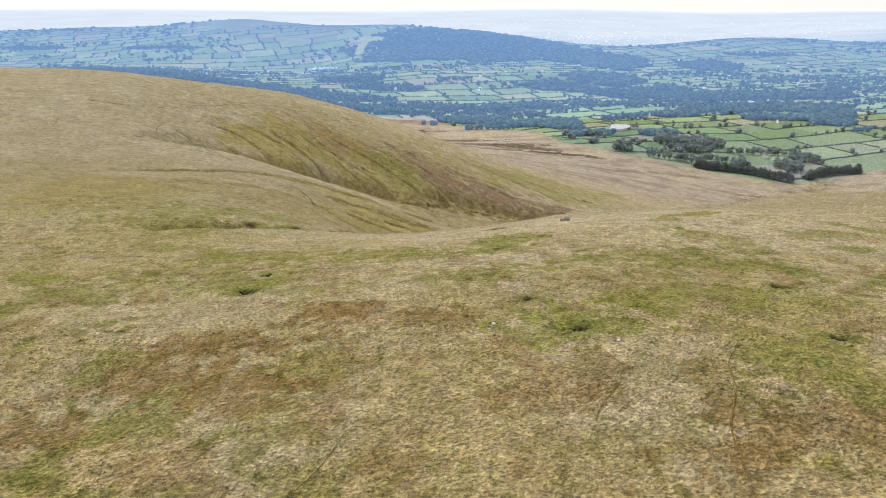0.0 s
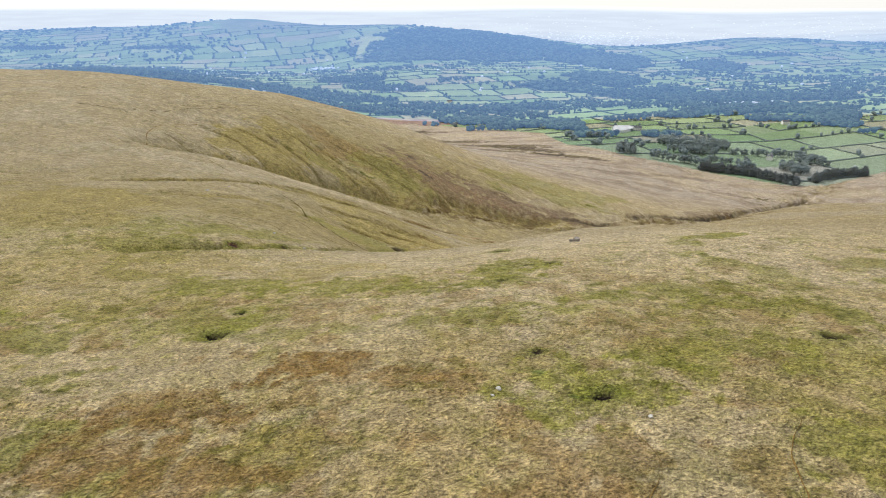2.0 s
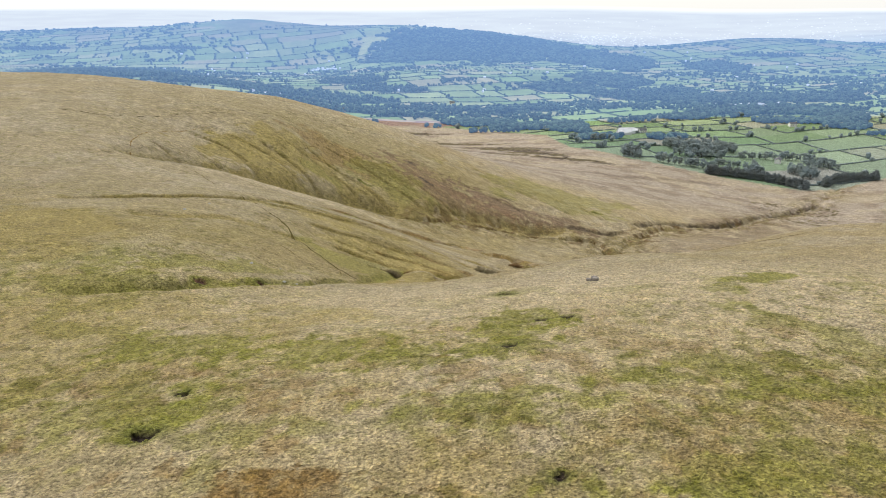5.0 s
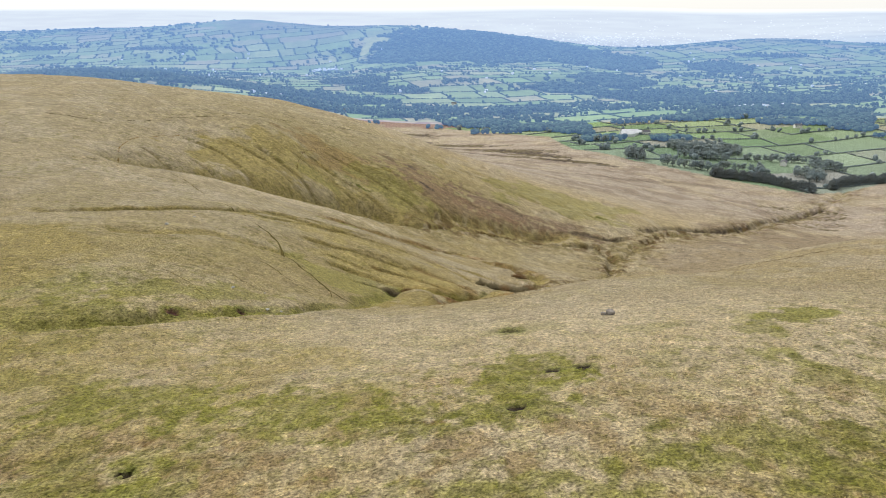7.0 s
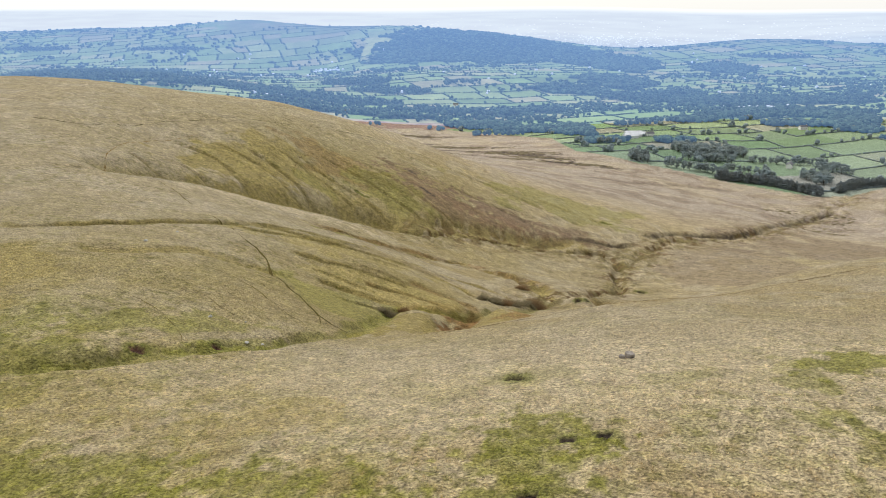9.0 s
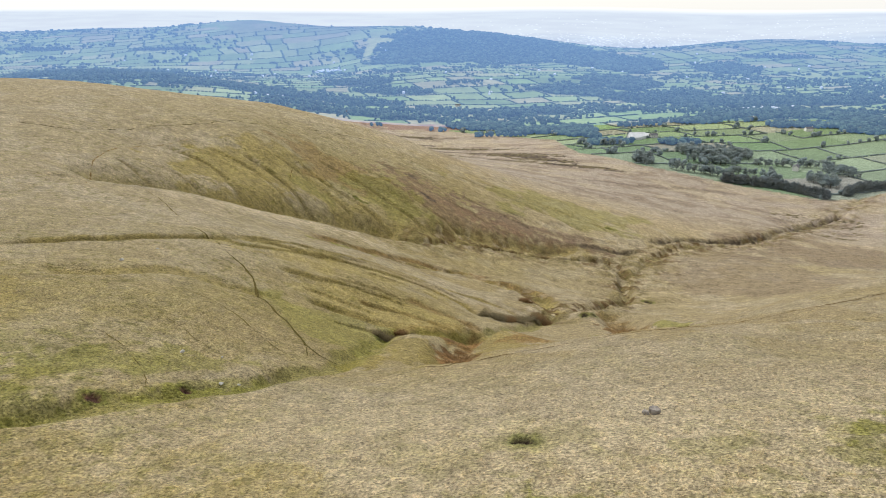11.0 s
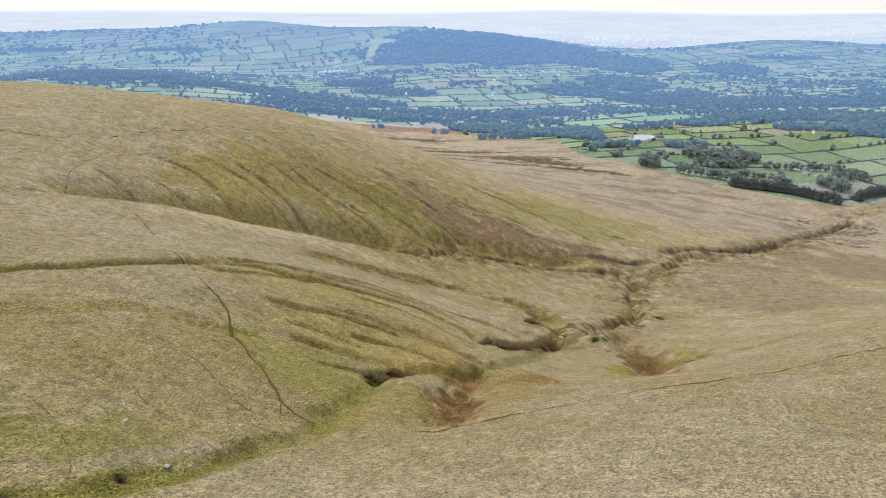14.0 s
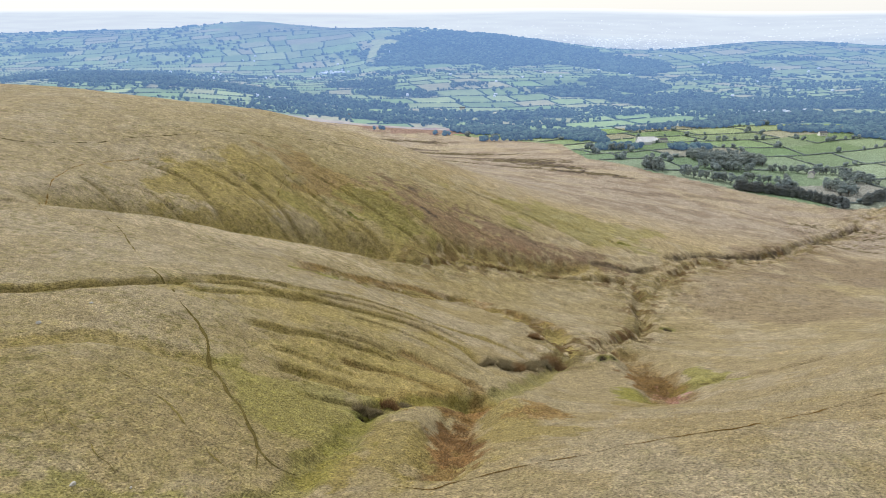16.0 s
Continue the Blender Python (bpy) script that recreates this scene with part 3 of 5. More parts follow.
# rounded banks: x, y, radii, height
MOUNDS = [(-11, 160, 5.5, 7, 2.6), (7, 176, 8, 6, 2.2), (35, 238, 9, 10, 2.5), (62, 236, 11, 9, 2.6), (53, 224, 5, 7, 1.6), (35, 236, 6, 5, 1.4), (-26, 140, 3, 4, 0.6), (42, 188, 7, 5, -0.9)]

EDGE = np.array([(-900, 1380), (-323, 1285), (-235, 1275), (-101, 1225), (39, 1140), (120, 1075), (133, 895), (194, 815), (280, 781), (375, 727), (423, 742), (520, 800), (800, 700)], float)


# ---- the quilt of hedged fields, as strips of uneven length in a bent frame ----
QUILT = random.Random(4)
TURN = 0.35
STRIPS = np.cumsum([QUILT.uniform(48, 92) for _ in range(90)]) - 600.0
SPLITS = [np.cumsum([QUILT.uniform(55, 150) for _ in range(95)]) - 3600.0 for _ in range(91)]


def sway(u, v):
    return 80 * (fbm(u, v, 420.0, 31, 2) - 0.5) + 26 * (fbm(u, v, 130.0, 33, 2) - 0.5), 105 * (fbm(u, v, 380.0, 35, 2) - 0.5) + 26 * (fbm(u, v, 130.0, 37, 2) - 0.5)


def quilt_to_land(u, v):
    a, b = sway(u, v)
    p, q = u + a, v + b
    return p * math.cos(TURN) - q * math.sin(TURN), p * math.sin(TURN) + q * math.cos(TURN) + 700


def field_of(x, y):
    """The field that each place lies in, as a random number of its own."""
    p, q = x * math.cos(TURN) + (y - 700) * math.sin(TURN), -x * math.sin(TURN) + (y - 700) * math.cos(TURN)
    u, v = p, q
    for _ in range(12):
        a, b = sway(u, v)
        u, v = p - a, q - b
    row = np.searchsorted(STRIPS, v)
    col = np.zeros(len(x), int)
    for r in np.unique(row):
        sel = row == r
        col[sel] = np.searchsorted(SPLITS[min(r, 90)], u[sel])
    s = np.sin(row * 12.9898 + col * 78.233) * 43758.5453
    return s - np.floor(s)


# pasture greens with the blue of haze mixed into the base colour
HAZED_PASTURES = np.array([(0.194, 0.288, 0.178), (0.242, 0.326, 0.218), (0.276, 0.341, 0.251), (0.175, 0.254, 0.165), (0.301, 0.331, 0.277), (0.213, 0.298, 0.185), (0.310, 0.307, 0.290), (0.242, 0.312, 0.231)])
NEAR_WOODS = [(318, 925, 56, 32), (300, 868, 34, 10), (300, 1000, 34, 12), (400, 878, 50, 9), (452, 862, 20, 12), (440, 838, 16, 9), (462, 838, 8, 14), (408, 801, 14, 21), (203, 839, 13, 20), (255, 811, 29, 8), (283, 807, 16, 8), (328, 823, 34, 8), (347, 806, 10, 16), (590, 1180, 90, 20), (683, 1248, 49, 60), (634, 1328, 140, 59), (497, 1299, 72, 50), (397, 1242, 45, 26), (281, 1216, 40, 8), (339, 1249, 45, 9), (165, 1166, 40, 60), (191, 1004, 31, 19), (182, 1096, 15, 23), (100, 1187, 82, 35), (1, 1251, 64, 37), (-45, 1130, 60, 7), (30, 1133, 45, 8), (-140, 1150, 34, 7), (-190, 1215, 26, 6), (-60, 1195, 40, 6), (639, 1136, 34, 34), (640, 1060, 16, 8)]
FAR_WOODS = [(-194, 1352, 106, 29), (-75, 1481, 77, 47), (-278, 1364, 96, 36), (49, 1464, 63, 62), (153, 1522, 53, 69), (-288, 1539, 95, 55), (-420, 1449, 78, 33), (467, 1769, 143, 102), (567, 1579, 146, 88), (744, 1558, 165, 91), (434, 2028, 90, 127), (255, 1866, 123, 63), (-1211, 1904, 158, 189), (-951, 1695, 153, 131), (-606, 1608, 104, 58), (-515, 1587, 87, 62), (-403, 1575, 84, 53), (-237, 1746, 122, 51), (-354, 1890, 100, 75), (-706, 1554, 89, 43), (570, 2488, 90, 134), (862, 2407, 112, 109), (-1866, 2702, 145, 29), (-1302, 2692, 158, 24), (1150, 2642, 152, 29)]
FOREST = [(-40, 2720, 430, 300), (-250, 2560, 200, 120), (380, 2600, 130, 200), (500, 2480, 100, 220), (400, 2050, 110, 110), (840, 2370, 100, 90), (255, 1866, 123, 63), (570, 2488, 90, 134)]


CLEARING = [(-455, 2672, 20, 85), (-425, 2792, 62, 42)]
SUMMIT = [(-1100, 3150, 210, 190)]


def inside(x, y, spots, ragged=0.35, seed=61):
    m = np.zeros(len(x))
    r = 1 + ragged * 2 * (fbm(x, y, 40.0, seed, 3) - 0.5)
    for cx, cy, rx, ry in spots:
        near = np.where((np.abs(x - cx) < rx * 1.5) & (np.abs(y - cy) < ry * 1.5))[0]
        d = np.sqrt(((x[near] - cx) / rx) ** 2 + ((y[near] - cy) / ry) ** 2) / r[near]
        m[near] = np.maximum(m[near], 1 - d)
    return m


def farmed(x, y):
    """1 where the land is enclosed, 0 on the open moor."""
    return (y > np.interp(x, EDGE[:, 0], EDGE[:, 1])) & (inside(x, y, [(-130, 1235, 110, 45)], 0.3) <= 0)


CUT_LINES = [smooth_line(c[0], 2.0, c[6], k) for k, c in enumerate(CUTS)]


def land(x, y, colour=True):
    """Height and the colour of the plants at places on the ground."""
    shape = x.shape
    x, y = x.ravel().astype(float), y.ravel().astype(float)
    h = plate(x, y)
    fade = 1 - ease(y, 500, 1100)
    h += fade * (1.6 * (fbm(x, y, 34.0, 1, 3) - 0.5) + 0.5 * (fbm(x, y, 6.0, 5, 3) - 0.5) + 0.28 * (fbm(x, y, 1.5, 9, 2) - 0.5))
    # runnels that go down the steep sides
    side = np.exp(-(((x + 40) / 95) ** 2 + ((y - 375 + 0.2 * (x + 40)) / 62) ** 2))
    across, along = 0.94 * y + 0.33 * x, 0.94 * x - 0.33 * y
    h += side * 2.6 * (fbm(across, along * 0.1, 8.0, 14, 3) - 0.5)
    slope = np.exp(-(((x + 22) / 34) ** 2 + ((y - 190) / 28) ** 2))
    h += slope * 1.2 * (fbm((x + 0.2 * y) * 0.1, y - 0.2 * x, 5.0, 17, 2) - 0.5)
    # low terraces along the slopes
    u, v = 0.94 * x + 0.33 * y, 0.94 * y - 0.33 * x
    dry = ease(y, 100, 125) * ease(x, -20, 15) * (1 - ease(y, 440, 560))
    h += dry * (0.55 * (fbm(u * 0.09, v, 3.2, 18, 3) - 0.5) + 2.8 * ease(y, 170, 260) * (fbm(u * 0.16, v, 13.0, 19, 3) - 0.5))
    hill = ease(y, 120, 190) * ease(-x, 20, 70) * (1 - ease(y, 440, 560))
    h += hill * 0.5 * (fbm(across * 0.12, along, 5.0, 20, 3) - 0.5)
    for cx, cy, rx, ry, up in MOUNDS:
        h += up * np.exp(-(((x - cx) / rx) ** 2 + ((y - cy) / ry) ** 2) * 1.2)
    t = np.repeat(STRAW[None], len(x), 0)
    if colour:
        def dye(idx, c, w):
            t[idx] += (c - t[idx]) * np.clip(w, 0, 1)[:, None]

        every = np.arange(len(x))
        dye(every, PALE, 0.6 * ease(fbm(x, y, 14.0, 21, 5), 0.5, 0.6))
        dye(every, OLIVE, 0.6 * ease(fbm(x, y, 17.0, 23, 6), 0.5, 0.6) * (0.35 + 0.65 * ease(-x, 0, 60) * (1 - ease(y, 170, 260))))
        dye(every, OLIVE * 1.1, 0.5 * np.exp(-(((x + 60) / 60) ** 2 + ((y - 120) / 60) ** 2)))
        dye(every, PALE * 0.95, 0.5 * hill)
        dye(every, OLIVE * 1.05, 0.75 * side)
        dye(every, OLIVE * 1.2, 0.45 * slope)
        dye(every, OLIVE * 0.7, side * 0.35 * ease(fbm(across, along * 0.12, 5.0, 44, 3), 0.5, 0.64))
        dye(every, PALE * 1.1, 0.75 * np.exp(-(((x - 15) / 60) ** 2 + ((y - 103) / 24) ** 2)))
        dye(every, PALE, 0.45 * np.exp(-(((y - 85) / 30) ** 2)) + 0.25 * ease(y, 110, 200) * ease(x, -15, 40) * (1 - ease(y, 420, 600)))
        near = np.where(y < 150)[0]
        dye(near, BROWN, 0.55 * ease(fbm(x[near], y[near], 3.4, 25, 5), 0.55, 0.62) * (1 - ease(y[near], 60, 110)))
        dye(near, MOSS, 0.7 * ease(fbm(x[near], y[near], 4.5, 27, 4), 0.55, 0.63) * (0.3 + 0.7 * ease(fbm(x[near], y[near], 40.0, 28), 0.4, 0.6)) * (1 - 0.85 * ease(y[near], 88, 112)))
        # the lower slopes are darker and a little greyer
        t *= 1 - ease(y, 96, 120)[:, None] * (1 - ease(y, 420, 520))[:, None] * np.array((0.13, 0.115, 0.05))
        rough = np.where((y > 420))[0]
        dye(rough, np.array((0.43, 0.355, 0.285)), 0.85 * ease(y[rough], 440, 600))
        dye(rough, HEATH * 1.5, 0.6 * ease(fbm(x[rough] * 0.55, y[rough], 15.0, 29, 4), 0.52, 0.62) * ease(y[rough], 420, 620))
        dye(rough, PALE * 0.95, 0.45 * ease(fbm(x[rough] * 0.6, y[rough], 20.0, 30, 4), 0.52, 0.62) * ease(y[rough], 520, 640))
        for cx, cy, rx, ry, turn, c, w, rag in PATCHES:
            reach = 1.6 * max(rx, ry) + rag
            idx = np.where((np.abs(x - cx) < reach) & (np.abs(y - cy) < reach))[0]
            px, py = x[idx] - cx, y[idx] - cy
            u, v = px * math.cos(turn) + py * math.sin(turn), py * math.cos(turn) - px * math.sin(turn)
            d = 1 - np.sqrt((u / rx) ** 2 + (v / ry) ** 2) + 2.3 * (fbm(x[idx], y[idx], rag, 41, 5) - 0.5)
            fleck = 0.65 + 0.35 * ease(fbm(x[idx], y[idx], 0.9, 43, 3), 0.38, 0.56) if cy < 100 else 1.0
            dye(idx, c, min(1.0, w * 1.25) * ease(d, 0.0, 0.3) * fleck)
    for k, (pts, wide, deep, c, w, strip, wander) in enumerate(CUTS):
        line = CUT_LINES[k]
        idx, d, s = near_line(x, y, line, max(3 * wide, 2.4 * strip))
        ends = ease(s, 0, 0.1) * (1 - 0.7 * ease(s, 0.93, 1.0))
        h[idx] -= deep * ends * (np.exp(-((d / wide) ** 3)) - (0.14 if wide < 1.7 else 0.04) * np.exp(-(((d - 1.8 * wide) / (0.6 * wide)) ** 2))) * (0.2 + 1.6 * fbm(x[idx], y[idx], 5.0, 51 + k, 4))
        if colour:
            dye(idx, c, w * ends * (1 - ease(d / strip + 1.4 * (fbm(x[idx], y[idx], 5.0, 53, 5) - 0.5), 0.55, 1.0)))
    for k, (pts, wide, deep) in enumerate(TROUGHS):
        idx, d, s = near_line(x, y, smooth_line(pts, 3.0), 2.6 * wide)
        h[idx] -= deep * ease(s, 0, 0.15) * (1 - ease(s, 0.85, 1.0)) * np.exp(-((d / wide) ** 2))
        if colour:
            dye(idx, OLIVE * 0.9, 0.75 * ease(s, 0, 0.1) * np.exp(-((d / wide) ** 4)))
    for k, wide in ((6, 13.0), (7, 15.0), (4, 9.0), (8, 6.0), (9, 8.0)):
        idx, d, s = near_line(x, y, CUT_LINES[k], 2.4 * wide)
        w = np.exp(-((d / wide) ** 2)) * ease(s, 0, 0.12)
        px, py = x[idx], y[idx]
        h[idx] += w * (0.4 if k > 7 else 1.0) * (2.6 * (fbm(px, py, 8.0, 88, 4) - 0.5) + 1.2 * (np.abs(fbm(px, py, 5.0, 89, 2) - 0.5) * 2 - 0.4))
        if colour and k < 8:
            dye(idx, OLIVE * 0.62, 0.75 * w * ease(fbm(px, py, 6.0, 90, 5), 0.47, 0.58))
            dye(idx, REDDISH * 0.5, 0.8 * w * ease(fbm(px, py, 5.0, 93, 5), 0.56, 0.63))
            dye(idx, PALE, 0.6 * w * ease(fbm(px, py, 5.0, 94, 5), 0.56, 0.63))
    for k, (cx, cy, r, deep) in enumerate(PITS):
        idx = np.where((np.abs(x - cx) < 3.5 * r) & (np.abs(y - cy) < 3.5 * r))[0]
        d = np.hypot((x[idx] - cx) * 0.75, (y[idx] - cy)) / r + 1.3 * (fbm(x[idx], y[idx], 1.1 * r, 57, 3) - 0.5)
        h[idx] -= deep * (1 - ease(d, 0.5, 1.1))
        if colour:
            dye(idx, np.array((0.19, 0.205, 0.03)), 0.6 * (1 - ease(d, 1.2, 2.2)))
            dye(idx, PEAT * 0.8 if x[idx].mean() > -30 else np.array((0.12, 0.055, 0.04)), 1 - ease(d, 0.7, 1.1))
    if colour:
        f = np.where(farmed(x, y))[0]
        fx, fy = x[f], y[f]
        r = field_of(fx, fy)
        c = HAZED_PASTURES[np.minimum((r * 8).astype(int), 7)] * (0.85 + 0.3 * ((r * 57) % 1))[:, None]
        # the painted blue is withdrawn where the backdrop's own haze takes over
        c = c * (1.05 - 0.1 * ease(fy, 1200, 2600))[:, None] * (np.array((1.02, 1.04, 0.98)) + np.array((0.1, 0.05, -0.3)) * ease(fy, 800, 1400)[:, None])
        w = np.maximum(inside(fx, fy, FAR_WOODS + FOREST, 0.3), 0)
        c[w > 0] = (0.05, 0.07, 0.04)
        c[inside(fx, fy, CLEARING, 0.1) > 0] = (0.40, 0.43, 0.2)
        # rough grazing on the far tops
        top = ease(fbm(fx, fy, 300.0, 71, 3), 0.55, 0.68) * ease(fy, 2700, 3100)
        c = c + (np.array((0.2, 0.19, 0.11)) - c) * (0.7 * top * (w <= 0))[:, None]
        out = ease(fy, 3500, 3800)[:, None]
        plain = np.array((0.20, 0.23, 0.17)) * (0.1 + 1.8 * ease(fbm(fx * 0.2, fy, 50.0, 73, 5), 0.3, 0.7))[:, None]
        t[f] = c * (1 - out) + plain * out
    return h.reshape(shape), t.reshape(shape + (3,))


def sheet(name, s, v, material):
    """One sheet of ground over the fan of columns s and rows v."""
    x, y = s[None, :] * (v[:, None] + BACK), np.repeat(v[:, None], len(s), 1)
    h, t = land(x, y)
    n, m = x.shape
    me = bpy.data.meshes.new(name)
    idx = np.arange(n * m).reshape(n, m)
    q = np.stack([idx[:-1, :-1], idx[:-1, 1:], idx[1:, 1:], idx[1:, :-1]], -1).reshape(-1, 4)
    fill(me, np.stack([x, y, h], -1).reshape(-1, 3), q, True)
    paint(me, t.reshape(-1, 3))
    me.materials.append(material)
    return new(name, me)


def fill(me, verts, faces, smooth=False):
    faces = np.asarray(faces)
    k = faces.shape[1]
    me.vertices.add(len(verts))
    me.vertices.foreach_set("co", np.asarray(verts, np.float32).ravel())
    me.loops.add(faces.size)
    me.loops.foreach_set("vertex_index", faces.astype(np.int32).ravel())
    me.polygons.add(len(faces))
    me.polygons.foreach_set("loop_start", np.arange(0, faces.size, k, dtype=np.int32))
    me.polygons.foreach_set("use_smooth", np.full(len(faces), smooth))
    me.update(calc_edges=True)


def paint(me, t):
    a = me.attributes.new("tint", "FLOAT_COLOR", "POINT")
    a.data.foreach_set("color", np.c_[t, np.ones(len(t))].astype(np.float32).ravel())


def rows(y0, y1, n):
    return np.exp(np.linspace(math.log(y0 + BACK), math.log(y1 + BACK), n)) - BACK


COLUMNS = np.r_[np.linspace(-3.2, -0.98, 24, endpoint=False), np.linspace(-0.98, -0.40, 160, endpoint=False), np.linspace(-0.40, 0.34, 640, endpoint=False), np.linspace(0.34, 0.94, 160), np.linspace(0.94, 3.0, 25)[1:]]
ROWS = np.r_[rows(-70, 20, 36)[:-1], rows(20, 100, 210)[:-1], rows(100, 270, 400)[:-1], rows(270, 520, 240)[:-1], rows(520, 1250, 140)]
ground = tagged(sheet("ground", COLUMNS, ROWS, GROUND), "open moorland of pale dry grass cut by small gullies", "moorland", kind="structure")
backdrop = tagged(sheet("backdrop", np.r_[np.linspace(-3.2, -0.98, 30, endpoint=False), np.linspace(-0.98, 0.94, 480), np.linspace(0.94, 3.0, 31)[1:]], rows(1250, 4930, 260), BACKDROP), "far hills in painted haze with hedged fields and a plain beyond", "distant hills", kind="structure")


# ---- helpers for things ----
def ico(level):
    g = (1 + 5**0.5) / 2
    v = [(-1, g, 0), (1, g, 0), (-1, -g, 0), (1, -g, 0), (0, -1, g), (0, 1, g), (0, -1, -g), (0, 1, -g), (g, 0, -1), (g, 0, 1), (-g, 0, -1), (-g, 0, 1)]
    f = [(0, 11, 5), (0, 5, 1), (0, 1, 7), (0, 7, 10), (0, 10, 11), (1, 5, 9), (5, 11, 4), (11, 10, 2), (10, 7, 6), (7, 1, 8),
         (3, 9, 4), (3, 4, 2), (3, 2, 6), (3, 6, 8), (3, 8, 9), (4, 9, 5), (2, 4, 11), (6, 2, 10), (8, 6, 7), (9, 8, 1)]
    v = [Vector(p).normalized() for p in v]
    for _ in range(level):
        mid, out = {}, []

        def half(a, b):
            k = (min(a, b), max(a, b))
            if k not in mid:
                mid[k] = len(v)
                v.append(((v[a] + v[b]) / 2).normalized())
            return mid[k]

        for a, b, c in f:
            ab, bc, ca = half(a, b), half(b, c), half(c, a)
            out += [(a, ab, ca), (b, bc, ab), (c, ca, bc), (ab, bc, ca)]
        f = out
    return np.array([tuple(p) for p in v]), np.array(f)


ICO0, ICO1, ICO2 = ico(0), ico(1), ico(2)


def clumps(centres, sizes, base, rng, jag=0.25):
    """Many uneven clumps: vertices and faces."""
    bv, bf = base
    n = len(centres)
    spin = rng.uniform(0, 2 * math.pi, n)
    c, s = np.cos(spin)[:, None], np.sin(spin)[:, None]
    v = bv[None] * (1 + jag * rng.standard_normal((n, len(bv), 1)))
    v = np.stack([v[..., 0] * c - v[..., 1] * s, v[..., 0] * s + v[..., 1] * c, v[..., 2]], -1)
    v = v * np.asarray(sizes, float).reshape(n, 1, -1) + np.asarray(centres)[:, None]
    f = bf[None] + (np.arange(n) * len(bv))[:, None, None]
    return v.reshape(-1, 3), f.reshape(-1, 3)


def mesh_of(name, v, f, material, smooth=False):
    me = bpy.data.meshes.new(name)
    fill(me, v, f, smooth)
    me.materials.append(material)
    return me


def part(name, me, parent, label=""):
    ob = new(name, me)
    ob.parent = parent
    return tagged(ob, label)


def box_mesh(name, w, d, h, material, bevel=0.0):
    bm = bmesh.new()
    bmesh.ops.create_cube(bm, size=1)
    bmesh.ops.scale(bm, vec=(w, d, h), verts=bm.verts)
    bmesh.ops.translate(bm, vec=(0, 0, h / 2), verts=bm.verts)
    if bevel:
        bmesh.ops.bevel(bm, geom=bm.edges[:], offset=bevel, segments=1, affect="EDGES")
    me = bpy.data.meshes.new(name)
    bm.to_mesh(me)
    bm.free()
    me.materials.append(material)
    return me


def height_at(x, y):
    return land(np.asarray(x, float), np.asarray(y, float), False)[0]


def limb(a, b, r0, r1, n=6):
    a, b = np.array(a, float), np.array(b, float)
    d = (b - a) / np.linalg.norm(b - a)
    u = np.cross(d, (0.3, 0.9, 0.1))
    u /= np.linalg.norm(u)
    w = np.cross(d, u)
    ang = np.linspace(0, 2 * math.pi, n, endpoint=False)
    ring = np.cos(ang)[:, None] * u + np.sin(ang)[:, None] * w
    v = np.vstack([a + r0 * ring, b + r1 * ring])
    f = [(k, (k + 1) % n, n + (k + 1) % n) for k in range(n)] + [(k, n + (k + 1) % n, n + k) for k in range(n)]
    return v, np.array(f)


def join(pieces):
    vs, fs, at = [], [], 0
    for v, f in pieces:
        vs.append(v)
        fs.append(np.asarray(f) + at)
        at += len(v)
    return np.vstack(vs), np.vstack(fs)


# ---- trees ----
def sprays(centres, sizes, per, leaf, rng):
    """Loose leaf sprays round each clump: small triangles turned every way."""
    n = len(centres) * per
    c = np.repeat(np.asarray(centres, float), per, 0)
    s = np.repeat(np.asarray(sizes, float), per, 0)
    d = rng.standard_normal((n, 3))
    d /= np.linalg.norm(d, axis=1)[:, None]
    at = c + d * s * rng.uniform(0.8, 1.15, (n, 1))
    tri = rng.standard_normal((n, 3, 3)) * leaf
    return (at[:, None] + tri).reshape(-1, 3), np.arange(3 * n).reshape(-1, 3)


def make_broadleaf(seed):
    """A broadleaf tree ten metres high: tapered trunk with limbs, crown of uneven clumps."""
    rng = np.random.default_rng(seed)
    root = new("broadleaf_tree")
    tagged(root, "round-crowned broadleaf tree in dark late-summer leaf among pastures", "tree", "trees among the fields")
    woods = [limb((0, 0, -0.4), (0.1, 0, 4.2), 0.32, 0.16, 7)]
    for k in range(5):
        a = k * 1.3 + rng.uniform(0, 0.6)
        woods.append(limb((0.08, 0, 2.4 + 0.35 * k), (2.3 * math.cos(a), 2.3 * math.sin(a), 4.8 + 0.5 * k), 0.12, 0.04, 5))
    part("trunk", mesh_of("trunk", *join(woods), BARK), root, "grey-brown trunk and limbs")
    n = 15
    a, z = rng.uniform(0, 2 * math.pi, n), np.linspace(2.6, 8.8, n)
    r = 2.9 * np.sqrt(np.clip(1 - ((z - 5.2) / 4.6) ** 2, 0.05, 1)) * rng.uniform(0.45, 1.0, n)
    c = np.stack([r * np.cos(a), r * np.sin(a), z], -1)
    s = rng.uniform(1.1, 1.9, (n, 1)) * [1, 1, 0.8]
    part("crown", mesh_of("crown", *join([clumps(c, s * 0.7, ICO0, rng, 0.13), sprays(c, s, 26, 0.34, rng)]), HAZED_LEAVES), root, "green leaf clumps greyed blue for haze")
    return root


